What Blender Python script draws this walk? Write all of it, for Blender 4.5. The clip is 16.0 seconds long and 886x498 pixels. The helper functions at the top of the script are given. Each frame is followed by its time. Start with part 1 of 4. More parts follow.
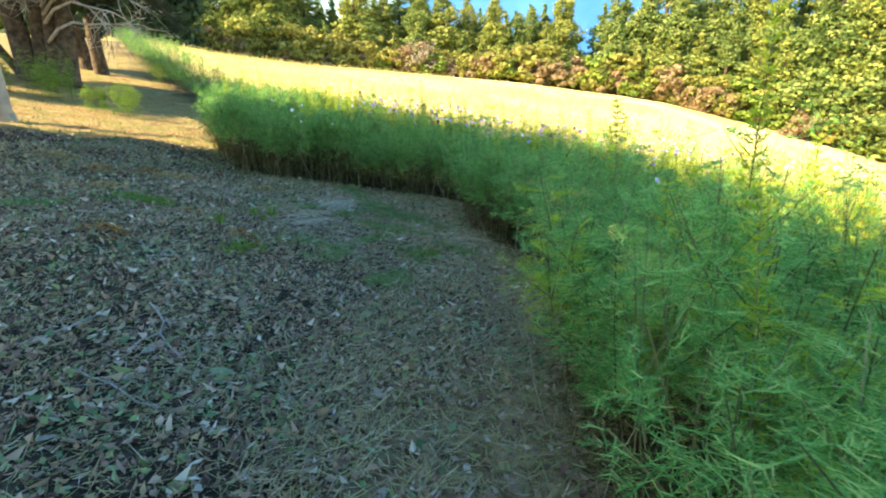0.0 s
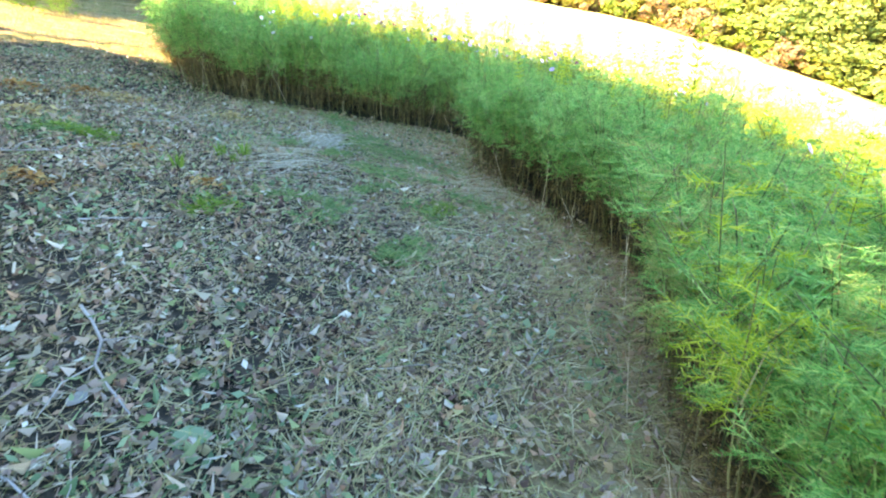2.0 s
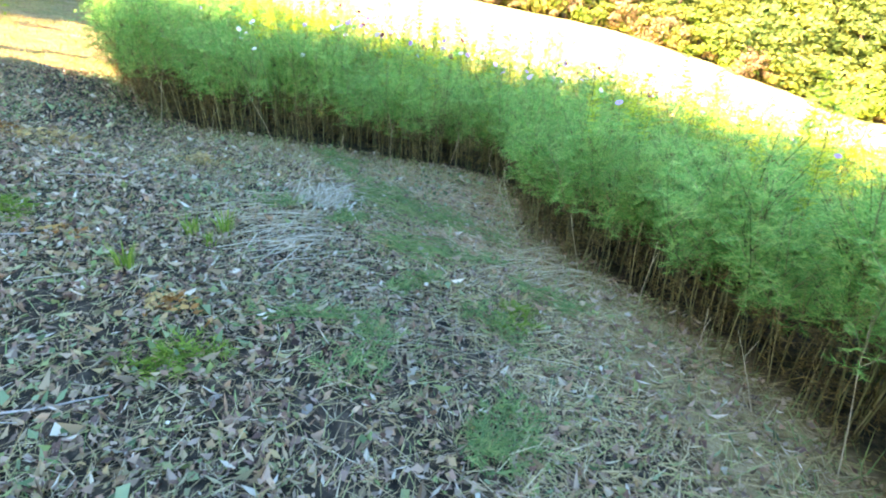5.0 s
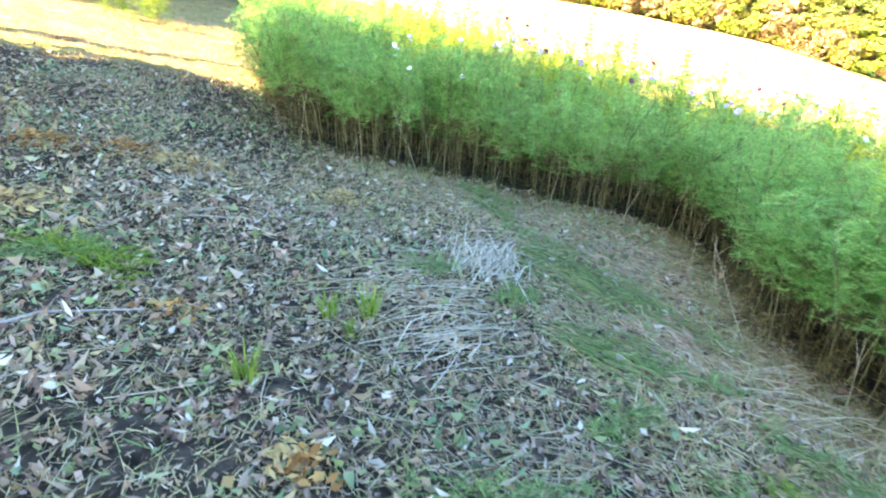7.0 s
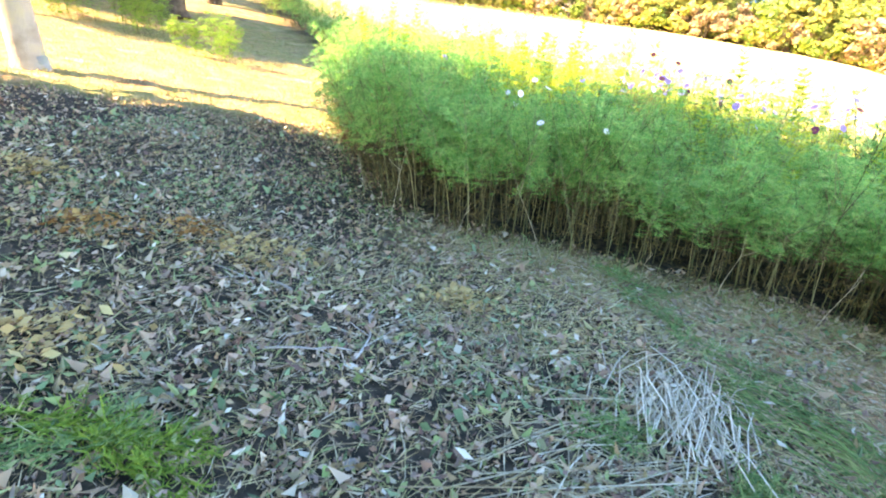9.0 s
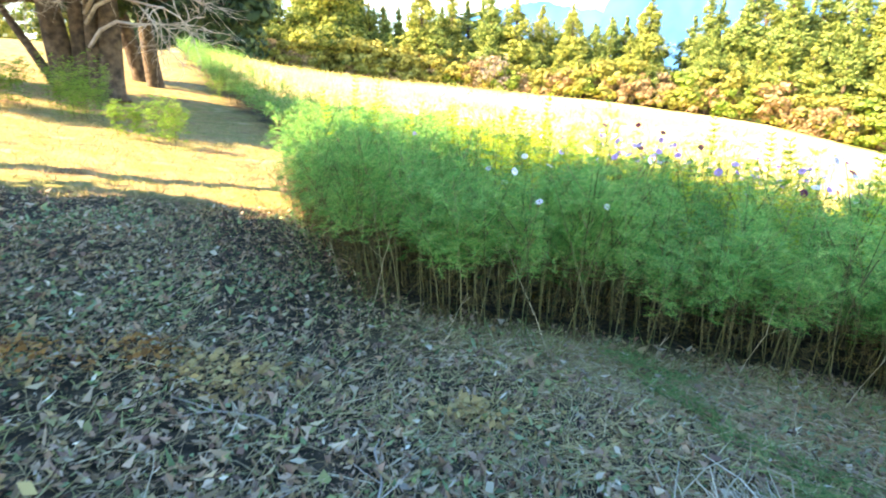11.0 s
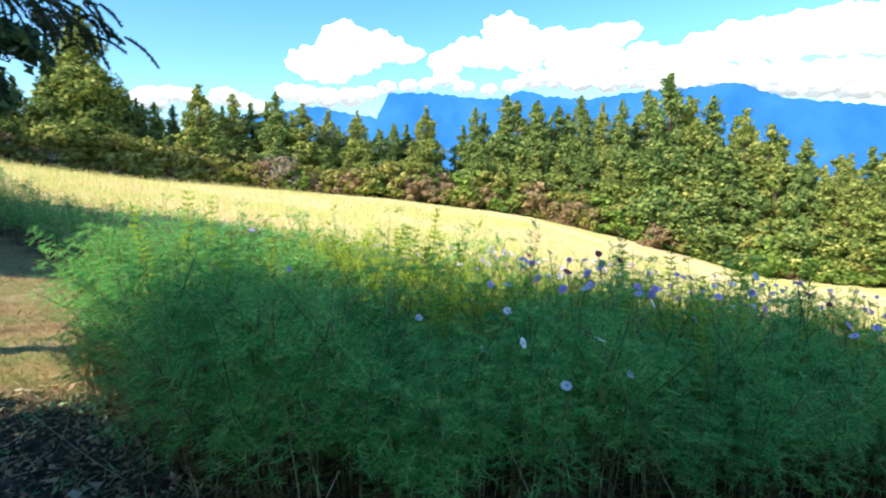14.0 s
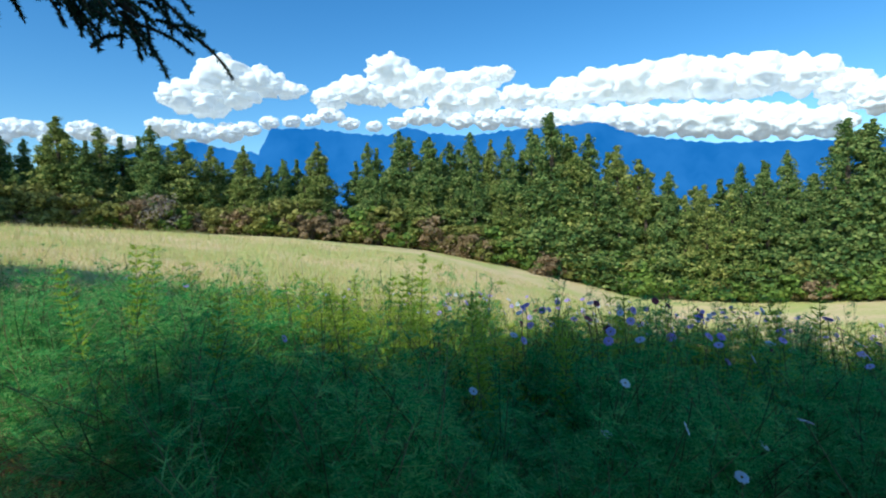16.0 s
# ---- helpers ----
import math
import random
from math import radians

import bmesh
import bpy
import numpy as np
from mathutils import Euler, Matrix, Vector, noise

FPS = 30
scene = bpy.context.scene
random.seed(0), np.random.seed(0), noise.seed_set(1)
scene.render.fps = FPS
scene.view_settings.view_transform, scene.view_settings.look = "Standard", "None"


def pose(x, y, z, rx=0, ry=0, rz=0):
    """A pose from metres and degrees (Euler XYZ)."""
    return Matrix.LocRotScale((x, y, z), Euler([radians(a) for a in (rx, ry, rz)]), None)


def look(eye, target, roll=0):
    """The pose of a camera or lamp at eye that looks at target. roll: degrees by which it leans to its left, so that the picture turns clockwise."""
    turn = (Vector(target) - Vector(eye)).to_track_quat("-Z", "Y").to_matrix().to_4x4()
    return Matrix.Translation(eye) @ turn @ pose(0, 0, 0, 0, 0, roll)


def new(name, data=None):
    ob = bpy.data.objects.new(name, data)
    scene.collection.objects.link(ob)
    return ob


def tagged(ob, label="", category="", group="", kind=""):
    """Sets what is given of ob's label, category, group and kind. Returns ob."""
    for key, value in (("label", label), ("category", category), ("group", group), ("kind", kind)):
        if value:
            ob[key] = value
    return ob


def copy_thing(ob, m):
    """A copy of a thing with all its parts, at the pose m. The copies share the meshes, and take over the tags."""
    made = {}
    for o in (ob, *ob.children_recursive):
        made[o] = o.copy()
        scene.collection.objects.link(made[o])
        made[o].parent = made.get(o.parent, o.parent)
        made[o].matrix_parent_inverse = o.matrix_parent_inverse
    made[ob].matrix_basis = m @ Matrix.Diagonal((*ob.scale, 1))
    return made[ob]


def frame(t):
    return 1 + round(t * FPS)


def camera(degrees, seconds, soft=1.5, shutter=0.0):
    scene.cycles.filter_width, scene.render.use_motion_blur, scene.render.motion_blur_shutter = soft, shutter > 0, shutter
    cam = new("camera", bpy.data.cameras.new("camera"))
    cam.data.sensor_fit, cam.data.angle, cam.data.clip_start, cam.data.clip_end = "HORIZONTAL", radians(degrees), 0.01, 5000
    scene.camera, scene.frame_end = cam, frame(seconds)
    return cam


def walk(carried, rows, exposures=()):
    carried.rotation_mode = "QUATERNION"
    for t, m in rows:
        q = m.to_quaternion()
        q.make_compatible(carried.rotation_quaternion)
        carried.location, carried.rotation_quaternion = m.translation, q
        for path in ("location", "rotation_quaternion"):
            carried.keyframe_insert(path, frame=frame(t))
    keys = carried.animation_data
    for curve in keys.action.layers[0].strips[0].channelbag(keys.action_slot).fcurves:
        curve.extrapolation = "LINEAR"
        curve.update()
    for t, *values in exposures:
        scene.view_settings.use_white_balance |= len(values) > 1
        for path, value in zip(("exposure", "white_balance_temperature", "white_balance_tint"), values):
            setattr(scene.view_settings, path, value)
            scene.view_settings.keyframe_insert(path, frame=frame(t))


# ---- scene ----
cam = camera(79.2, 16.0, soft=2.0, shutter=0.25)
PATH = [
    (0.0, pose(-0.032, 0.354, 1.517, 72.55, 0.49, -2.02)),
    (0.5, pose(-0.151, 0.564, 1.511, 70.22, 0.29, -1.40)),
    (1.0, pose(-0.306, 0.841, 1.491, 67.58, -0.46, -1.85)),
    (1.5, pose(-0.389, 1.126, 1.517, 65.24, -1.22, -3.26)),
    (2.0, pose(-0.414, 1.426, 1.490, 64.21, -1.81, -4.84)),
    (2.5, pose(-0.451, 1.684, 1.530, 64.53, -1.81, -6.85)),
    (3.0, pose(-0.540, 1.944, 1.519, 66.20, -2.45, -9.13)),
    (3.2, pose(-0.602, 2.067, 1.510, 66.89, -2.73, -9.96)),
    (5.3, pose(-0.993, 3.244, 1.508, 63.33, -3.28, -7.87)),
    (5.5, pose(-1.034, 3.352, 1.515, 62.36, -3.63, -7.48)),
    (6.0, pose(-1.120, 3.605, 1.546, 62.04, -4.13, -5.16)),
    (6.5, pose(-1.209, 3.911, 1.492, 63.32, -3.68, -0.37)),
    (7.0, pose(-1.362, 4.195, 1.506, 64.68, -3.12, 3.88)),
    (7.5, pose(-1.562, 4.496, 1.520, 65.23, -2.69, 6.01)),
    (8.0, pose(-1.700, 4.736, 1.563, 65.76, -2.40, 7.30)),
    (8.5, pose(-1.874, 5.104, 1.510, 66.27, -1.88, 8.73)),
    (8.7, pose(-1.939, 5.210, 1.525, 66.50, -1.67, 9.28)),
    (10.8, pose(-2.298, 5.633, 1.527, 73.47, -0.04, 5.08)),
    (11.0, pose(-2.344, 5.731, 1.540, 74.20, -0.07, 3.23)),
    (11.5, pose(-2.523, 6.004, 1.574, 75.93, -0.25, -1.76)),
    (12.0, pose(-2.645, 6.187, 1.627, 76.79, -0.24, -3.74)),
    (12.5, pose(-2.742, 6.448, 1.604, 78.07, -0.03, -5.23)),
    (13.0, pose(-2.864, 6.670, 1.621, 79.62, 0.18, -7.12)),
    (13.5, pose(-3.013, 6.869, 1.661, 81.99, 0.38, -12.49)),
    (14.0, pose(-3.110, 7.105, 1.722, 84.13, 0.56, -19.07)),
    (14.5, pose(-3.213, 7.329, 1.732, 85.90, 1.24, -23.79)),
    (15.0, pose(-3.344, 7.549, 1.757, 86.69, 1.74, -25.63)),
    (15.5, pose(-3.490, 7.768, 1.760, 87.34, 2.06, -27.42)),
    (16.0, pose(-3.677, 7.943, 1.812, 87.53, 2.15, -30.84)),
]
walk(cam, PATH, [(0.0, 2.3, 9900, 9), (0.5, 2.8, 10200, 13), (1.0, 3.05, 10500, 16), (1.5, 3.45, 10900, 18), (3.0, 3.7, 11100, 20), (5.5, 3.72, 11000, 21), (6.5, 4.0, 11000, 25), (8.5, 3.8, 11200, 27), (11.0, 3.2, 10300, 17), (12.5, 2.1, 8100, 8), (14.0, 1.3, 6700, 3), (15.0, 0.65, 6000, -1), (16.0, 0.2, 5700, -4)])

# ---- light ----
SUN_AZ = Vector((-0.92, -0.40))          # towards the sun, on the map
SUN_EL = radians(40)
world = bpy.data.worlds.new("sky")
scene.world = world
world.use_nodes = True
wn = world.node_tree
wn.nodes.clear()
sky = wn.nodes.new("ShaderNodeTexSky")
sky.sky_type, sky.sun_disc = "NISHITA", False
sky.sun_elevation = SUN_EL
sky.sun_rotation = math.atan2(SUN_AZ.x, SUN_AZ.y)
sky.air_density, sky.dust_density, sky.ozone_density = 1.0, 0.3, 2.0
hs = wn.nodes.new("ShaderNodeHueSaturation")
hs.inputs["Hue"].default_value, hs.inputs["Saturation"].default_value = 0.503, 1.32
bg = wn.nodes.new("ShaderNodeBackground")
bg.inputs["Strength"].default_value = 0.14
wout = wn.nodes.new("ShaderNodeOutputWorld")
wn.links.new(sky.outputs[0], hs.inputs["Color"])
wn.links.new(hs.outputs[0], bg.inputs["Color"])
wn.links.new(bg.outputs[0], wout.inputs["Surface"])
sun = new("sun", bpy.data.lights.new("sun", "SUN"))
sun.data.energy, sun.data.angle, sun.data.color = 3.9, radians(0.53), (1.0, 0.90, 0.74)
sun.matrix_world = look((SUN_AZ.x * 50, SUN_AZ.y * 50, 50 * math.tan(SUN_EL)), (0, 0, 0))

rng = np.random.default_rng(7)


# ---- materials ----
def ramp_material(name, colours, source="noise", scale=4.0, rough=0.8, translucent=0.0, bump=0.0, bump_scale=60.0, spread=0.25, detail=5.0):
    """A matt natural surface: a ramp of colours driven by noise, by the piece or by the object, with a finer noise on top."""
    m = bpy.data.materials.new(name)
    m.use_nodes = True
    t = m.node_tree
    t.nodes.clear()
    n, link = t.nodes.new, t.links.new
    out = n("ShaderNodeOutputMaterial")
    co = n("ShaderNodeTexCoord")
    geo = n("ShaderNodeNewGeometry")
    big = n("ShaderNodeTexNoise")
    big.inputs["Scale"].default_value, big.inputs["Detail"].default_value = scale, detail
    link(geo.outputs["Position"], big.inputs["Vector"])
    ramp = n("ShaderNodeValToRGB")
    while len(ramp.color_ramp.elements) < len(colours):
        ramp.color_ramp.elements.new(0.5)
    for k, (e, c) in enumerate(zip(ramp.color_ramp.elements, colours)):
        e.position, e.color = k / (len(colours) - 1), (*c, 1)
    if source == "noise":
        st = n("ShaderNodeMapRange")
        st.inputs["From Min"].default_value, st.inputs["From Max"].default_value = 0.3, 0.7
        link(big.outputs["Fac"], st.inputs["Value"])
        link(st.outputs[0], ramp.inputs["Fac"])
    else:
        if source == "island":
            value = geo.outputs["Random Per Island"]
        else:
            value = n("ShaderNodeObjectInfo").outputs["Random"]
        a = n("ShaderNodeMath")
        a.operation = "MULTIPLY_ADD"
        link(big.outputs["Fac"], a.inputs[0])
        a.inputs[1].default_value = spread * 2
        sub = n("ShaderNodeMath")
        sub.operation = "SUBTRACT"
        link(value, sub.inputs[0])
        sub.inputs[1].default_value = spread
        link(sub.outputs[0], a.inputs[2])
        link(a.outputs[0], ramp.inputs["Fac"])
    bs = n("ShaderNodeBsdfPrincipled")
    bs.inputs["Roughness"].default_value = rough
    bs.inputs["Specular IOR Level"].default_value = 0.25
    link(ramp.outputs[0], bs.inputs["Base Color"])
    if bump:
        fine = n("ShaderNodeTexNoise")
        fine.inputs["Scale"].default_value, fine.inputs["Detail"].default_value = bump_scale, 6
        link(geo.outputs["Position"], fine.inputs["Vector"])
        b = n("ShaderNodeBump")
        b.inputs["Strength"].default_value, b.inputs["Distance"].default_value = bump, 0.02
        link(fine.outputs["Fac"], b.inputs["Height"])
        link(b.outputs[0], bs.inputs["Normal"])
    if translucent:
        tr = n("ShaderNodeBsdfTranslucent")
        link(ramp.outputs[0], tr.inputs["Color"])
        mix = n("ShaderNodeMixShader")
        mix.inputs[0].default_value = translucent
        link(bs.outputs[0], mix.inputs[1])
        link(tr.outputs[0], mix.inputs[2])
        link(mix.outputs[0], out.inputs["Surface"])
    else:
        link(bs.outputs[0], out.inputs["Surface"])
    return m


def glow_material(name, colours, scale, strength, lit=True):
    """Far things with their haze and daylight put in as glow, with a little relief."""
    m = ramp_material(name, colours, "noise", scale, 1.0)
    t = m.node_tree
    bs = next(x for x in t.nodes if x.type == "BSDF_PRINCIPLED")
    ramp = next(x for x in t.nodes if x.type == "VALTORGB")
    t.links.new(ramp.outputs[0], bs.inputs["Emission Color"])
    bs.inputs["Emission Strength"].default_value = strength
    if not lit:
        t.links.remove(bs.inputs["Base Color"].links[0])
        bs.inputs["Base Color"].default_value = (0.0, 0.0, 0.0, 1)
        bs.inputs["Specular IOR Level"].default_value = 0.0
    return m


M_FERN = ramp_material("feathery_green", [(0.045, 0.23, 0.045), (0.10, 0.41, 0.105), (0.23, 0.55, 0.155), (0.46, 0.61, 0.20)], "island", 1.3, 0.7, 0.42)
# sunlight put into the colour: brighter leaves for the bed's sunlit back
M_FERN_SUNLIT_YELLOW = ramp_material("feathery_sunlit_yellow", [(0.24, 0.40, 0.03), (0.38, 0.52, 0.05), (0.52, 0.60, 0.08), (0.62, 0.64, 0.14)], "island", 1.1, 0.7, 0.55)
M_FERN_YELLOW = ramp_material("yellowing_feathery_green", [(0.14, 0.25, 0.06), (0.26, 0.38, 0.11), (0.38, 0.43, 0.14), (0.44, 0.33, 0.13)], "island", 1.3, 0.7, 0.42)
M_STEM = ramp_material("green_stem", [(0.04, 0.055, 0.02), (0.11, 0.11, 0.04), (0.30, 0.26, 0.13)], "island", 2.0, 0.7)
M_WITHER = ramp_material("withered_leaf", [(0.05, 0.03, 0.015), (0.11, 0.075, 0.032), (0.26, 0.20, 0.07)], "island", 2.0, 0.8, 0.3)
M_ORANGE = ramp_material("orange_leaf", [(0.22, 0.09, 0.03), (0.48, 0.20, 0.06), (0.56, 0.33, 0.12)], "island", 2.0, 0.8, 0.2)
M_DRYSTEM = ramp_material("dry_stalk", [(0.30, 0.22, 0.13), (0.48, 0.40, 0.27), (0.60, 0.55, 0.42)], "island", 3.0, 0.8)
M_BLEACHED = ramp_material("bleached_stalk", [(0.36, 0.32, 0.24), (0.52, 0.47, 0.37), (0.68, 0.62, 0.50)], "island", 3.0, 0.7)
M_LITTER = ramp_material("leaf_litter", [(0.04, 0.022, 0.018), (0.26, 0.14, 0.11), (0.54, 0.30, 0.18), (0.20, 0.115, 0.095), (0.60, 0.42, 0.29), (0.42, 0.26, 0.21), (0.22, 0.35, 0.12), (0.36, 0.23, 0.19), (0.56, 0.39, 0.19), (0.13, 0.075, 0.06), (0.60, 0.46, 0.36)], "island", 0.9, 0.75, 0.1, spread=0.22)
M_SHRED = ramp_material("shredded_stalk", [(0.13, 0.085, 0.06), (0.42, 0.29, 0.17), (0.20, 0.15, 0.12), (0.24, 0.36, 0.15), (0.62, 0.50, 0.35), (0.30, 0.20, 0.14), (0.80, 0.72, 0.60)], "island", 1.1, 0.75, 0.1, spread=0.25)
M_STRAW = ramp_material("straw", [(0.20, 0.12, 0.06), (0.52, 0.37, 0.17), (0.33, 0.37, 0.14), (0.64, 0.48, 0.25), (0.32, 0.20, 0.11), (0.78, 0.66, 0.42)], "island", 1.5, 0.8, 0.1, spread=0.2)
M_STRAW_RED = ramp_material("reddish_straw", [(0.36, 0.15, 0.075), (0.58, 0.30, 0.17), (0.72, 0.45, 0.28), (0.80, 0.62, 0.44)], "island", 1.5, 0.8, 0.1, spread=0.15)
M_LEAF_GREEN = ramp_material("green_fallen_leaf", [(0.05, 0.11, 0.05), (0.12, 0.24, 0.11), (0.24, 0.36, 0.20), (0.30, 0.36, 0.14)], "island", 1.4, 0.55, 0.15)
M_LEAF_TAN = ramp_material("tan_dry_leaf", [(0.30, 0.17, 0.07), (0.50, 0.32, 0.13), (0.60, 0.44, 0.20), (0.34, 0.20, 0.10)], "island", 2.0, 0.8, 0.15)
M_CUT = ramp_material("cut_green", [(0.07, 0.19, 0.07), (0.16, 0.34, 0.12), (0.34, 0.42, 0.17)], "island", 2.0, 0.7, 0.3)
M_GRASS = ramp_material("fresh_grass", [(0.08, 0.20, 0.03), (0.16, 0.32, 0.05), (0.28, 0.40, 0.07)], "island", 2.0, 0.6, 0.35)
M_MEADOW = ramp_material("meadow_blade", [(0.60, 0.47, 0.19), (0.75, 0.57, 0.30), (0.44, 0.53, 0.13), (0.83, 0.65, 0.40)], "island", 0.12, 0.8, 0.3)
M_TURF = ramp_material("turf_blade", [(0.19, 0.13, 0.065), (0.38, 0.27, 0.13), (0.23, 0.25, 0.08), (0.48, 0.36, 0.20)], "island", 0.7, 0.8, 0.25)
M_BARK = ramp_material("bark", [(0.035, 0.026, 0.019), (0.085, 0.062, 0.045), (0.16, 0.12, 0.085)], "noise", 5.0, 0.9, bump=0.9, bump_scale=14)
M_BARK_PALE = ramp_material("pale_bark", [(0.22, 0.19, 0.16), (0.36, 0.32, 0.28), (0.46, 0.40, 0.24)], "noise", 3.0, 0.9, bump=0.8, bump_scale=16)
M_DEADWOOD = ramp_material("dead_wood", [(0.24, 0.20, 0.18), (0.38, 0.34, 0.30), (0.50, 0.46, 0.42)], "noise", 3.0, 0.8)
M_CONIFER = ramp_material("conifer_green", [(0.04, 0.085, 0.02), (0.15, 0.21, 0.05), (0.30, 0.34, 0.085), (0.48, 0.46, 0.14)], "island", 0.6, 0.9, 0.25, spread=0.4)
M_CONIFER_DEEP = ramp_material("deep_conifer_green", [(0.03, 0.07, 0.02), (0.10, 0.17, 0.05), (0.21, 0.29, 0.08), (0.35, 0.38, 0.12)], "island", 0.6, 0.9, 0.25, spread=0.4)
M_DARKFIR = ramp_material("dark_fir", [(0.016, 0.04, 0.022), (0.035, 0.075, 0.035), (0.07, 0.11, 0.045)], "island", 0.5, 0.75, 0.1)
M_BROADLEAF = ramp_material("broadleaf_green", [(0.07, 0.13, 0.03), (0.14, 0.23, 0.04), (0.25, 0.32, 0.06)], "island", 0.4, 0.7, 0.2)
M_SHRUB_RUST = ramp_material("rust_shrub", [(0.17, 0.11, 0.06), (0.30, 0.21, 0.12), (0.42, 0.31, 0.18)], "island", 0.5, 0.8, 0.2)
M_SHRUB_OLIVE = ramp_material("olive_shrub", [(0.12, 0.13, 0.03), (0.25, 0.25, 0.06), (0.40, 0.37, 0.11)], "island", 0.5, 0.8, 0.2)
M_SHRUB_GREY = ramp_material("bare_twigs", [(0.18, 0.14, 0.11), (0.30, 0.25, 0.20), (0.36, 0.31, 0.26)], "island", 0.5, 0.8, 0.1)
M_PETAL = ramp_material("lilac_petal", [(0.40, 0.27, 0.70), (0.52, 0.38, 0.80), (0.62, 0.52, 0.86)], "object", 40, 0.6, 0.3)
M_PETAL_PALE = ramp_material("pale_petal", [(0.62, 0.58, 0.80), (0.80, 0.78, 0.88), (0.86, 0.84, 0.90)], "object", 40, 0.6, 0.3)
M_PETAL_DARK = ramp_material("maroon_petal", [(0.10, 0.02, 0.05), (0.20, 0.04, 0.09), (0.26, 0.07, 0.12)], "object", 40, 0.6, 0.2)
M_DISC = ramp_material("flower_disc", [(0.10, 0.05, 0.01), (0.45, 0.28, 0.04)], "noise", 300, 0.8)
# the mountain takes no light: its blue haze is all emission
M_MOUNTAIN_GLOW = glow_material("mountain_haze_glow", [(0.025, 0.16, 0.50), (0.055, 0.23, 0.62)], 0.003, 0.88, False)
# the cloud's own glow lifts its shaded side, on top of the sun
M_CLOUD_GLOW = glow_material("cloud_white_glow", [(0.62, 0.65, 0.70), (0.70, 0.71, 0.72)], 0.003, 0.38)
M_STONE = ramp_material("pale_stone", [(0.22, 0.20, 0.17), (0.36, 0.33, 0.29)], "noise", 20, 0.8, bump=0.4)


# ---- mesh helpers ----
def tri_mesh(name, V, F, mats, index=None, smooth=False):
    V, F = np.asarray(V, np.float32), np.asarray(F, np.int32)
    me = bpy.data.meshes.new(name)
    me.vertices.add(len(V))
    me.vertices.foreach_set("co", V.ravel())
    me.loops.add(F.size)
    me.loops.foreach_set("vertex_index", F.ravel())
    me.polygons.add(len(F))
    me.polygons.foreach_set("loop_start", np.arange(0, F.size, F.shape[1], dtype=np.int32))
    for m in mats:
        me.materials.append(m)
    if index is not None:
        me.polygons.foreach_set("material_index", np.asarray(index, np.int32))
    me.polygons.foreach_set("use_smooth", np.full(len(F), smooth))
    me.update(calc_edges=True)
    me.validate()
    return me


def part(name, me, parent, label=""):
    ob = new(name, me)
    ob.parent = parent
    return tagged(ob, label)


class Soup:
    """Collects triangles for one mesh."""

    def __init__(self):
        self.v, self.f, self.m, self.n = [], [], [], 0

    def add(self, V, F, mat=0):
        V, F = np.asarray(V, float).reshape(-1, 3), np.asarray(F, int).reshape(-1, 3)
        self.v.append(V)
        self.f.append(F + self.n)
        self.m.append(np.full(len(F), mat) if np.isscalar(mat) else np.asarray(mat))
        self.n += len(V)

    def arrays(self):
        return np.concatenate(self.v), np.concatenate(self.f), np.concatenate(self.m)

    def mesh(self, name, mats, smooth=False):
        V, F, I = self.arrays()
        return tri_mesh(name, V, F, mats, I, smooth)

    def tube(self, pts, r0, r1, sides=5, mat=0, wobble=0.0):
        pts = [Vector(p) for p in pts]
        k = len(pts)
        V, F = [], []
        for i, p in enumerate(pts):
            d = (pts[min(i + 1, k - 1)] - pts[max(i - 1, 0)]).normalized()
            a = d.cross(Vector((0.31, 0.87, 0.2))).normalized()
            b = d.cross(a)
            r = r0 + (r1 - r0) * i / (k - 1)
            for s in range(sides):
                w = 2 * math.pi * s / sides
                q = r * (1 + wobble * math.sin(3 * w + i * 1.7) * 0.6 + wobble * (random.random() - 0.5))
                V.append(p + (a * math.cos(w) + b * math.sin(w)) * q)
        for i in range(k - 1):
            for s in range(sides):
                p0, p1 = i * sides + s, i * sides + (s + 1) % sides
                F += [(p0, p1, p1 + sides), (p0, p1 + sides, p0 + sides)]
        V.append(pts[-1])
        F += [((k - 1) * sides + s, (k - 1) * sides + (s + 1) % sides, len(V) - 1) for s in range(sides)]
        self.add(V, F, mat)


def smoothstep(a, b, x):
    t = np.clip((x - a) / (b - a), 0, 1)
    return t * t * (3 - 2 * t)


# ---- the lie of the land ----
BEAR = np.radians([-180, -120, -60, -26, -18.5, -8.7, 0.8, 14.2, 28, 35, 41, 49, 53, 61, 75, 90, 130, 180])
RISE = np.array([0.5, 4.0, 6.0, 5.5, 4.3, 3.2, 2.5, 1.16, -1.0, -2.8, -4.5, -7.1, -7.8, -7.8, -6.7, -6.2, -3.0, 0.5])
HUB = (-3.7, 7.9)


def land(x, y):
    """Height of the ground: an even slope round the path, and a meadow that falls away to the wood."""
    x, y = np.asarray(x, float), np.asarray(y, float)
    dx, dy = x - HUB[0], y - HUB[1]
    r = np.hypot(dx, dy)
    near = -0.1537 * x - 0.0416 * y
    far = np.interp(np.arctan2(dx, dy), BEAR, RISE) - 0.03 * np.clip(r - 80, 0, 400)
    w = smoothstep(14, 58, r)
    bumps = 0.012 * np.sin(3.1 * x + 1.3 * np.sin(2.3 * y)) + 0.010 * np.sin(4.3 * y + 1.7 * x) + 0.006 * np.sin(9 * x + 7 * y)
    return near * (1 - w) + far * w + bumps


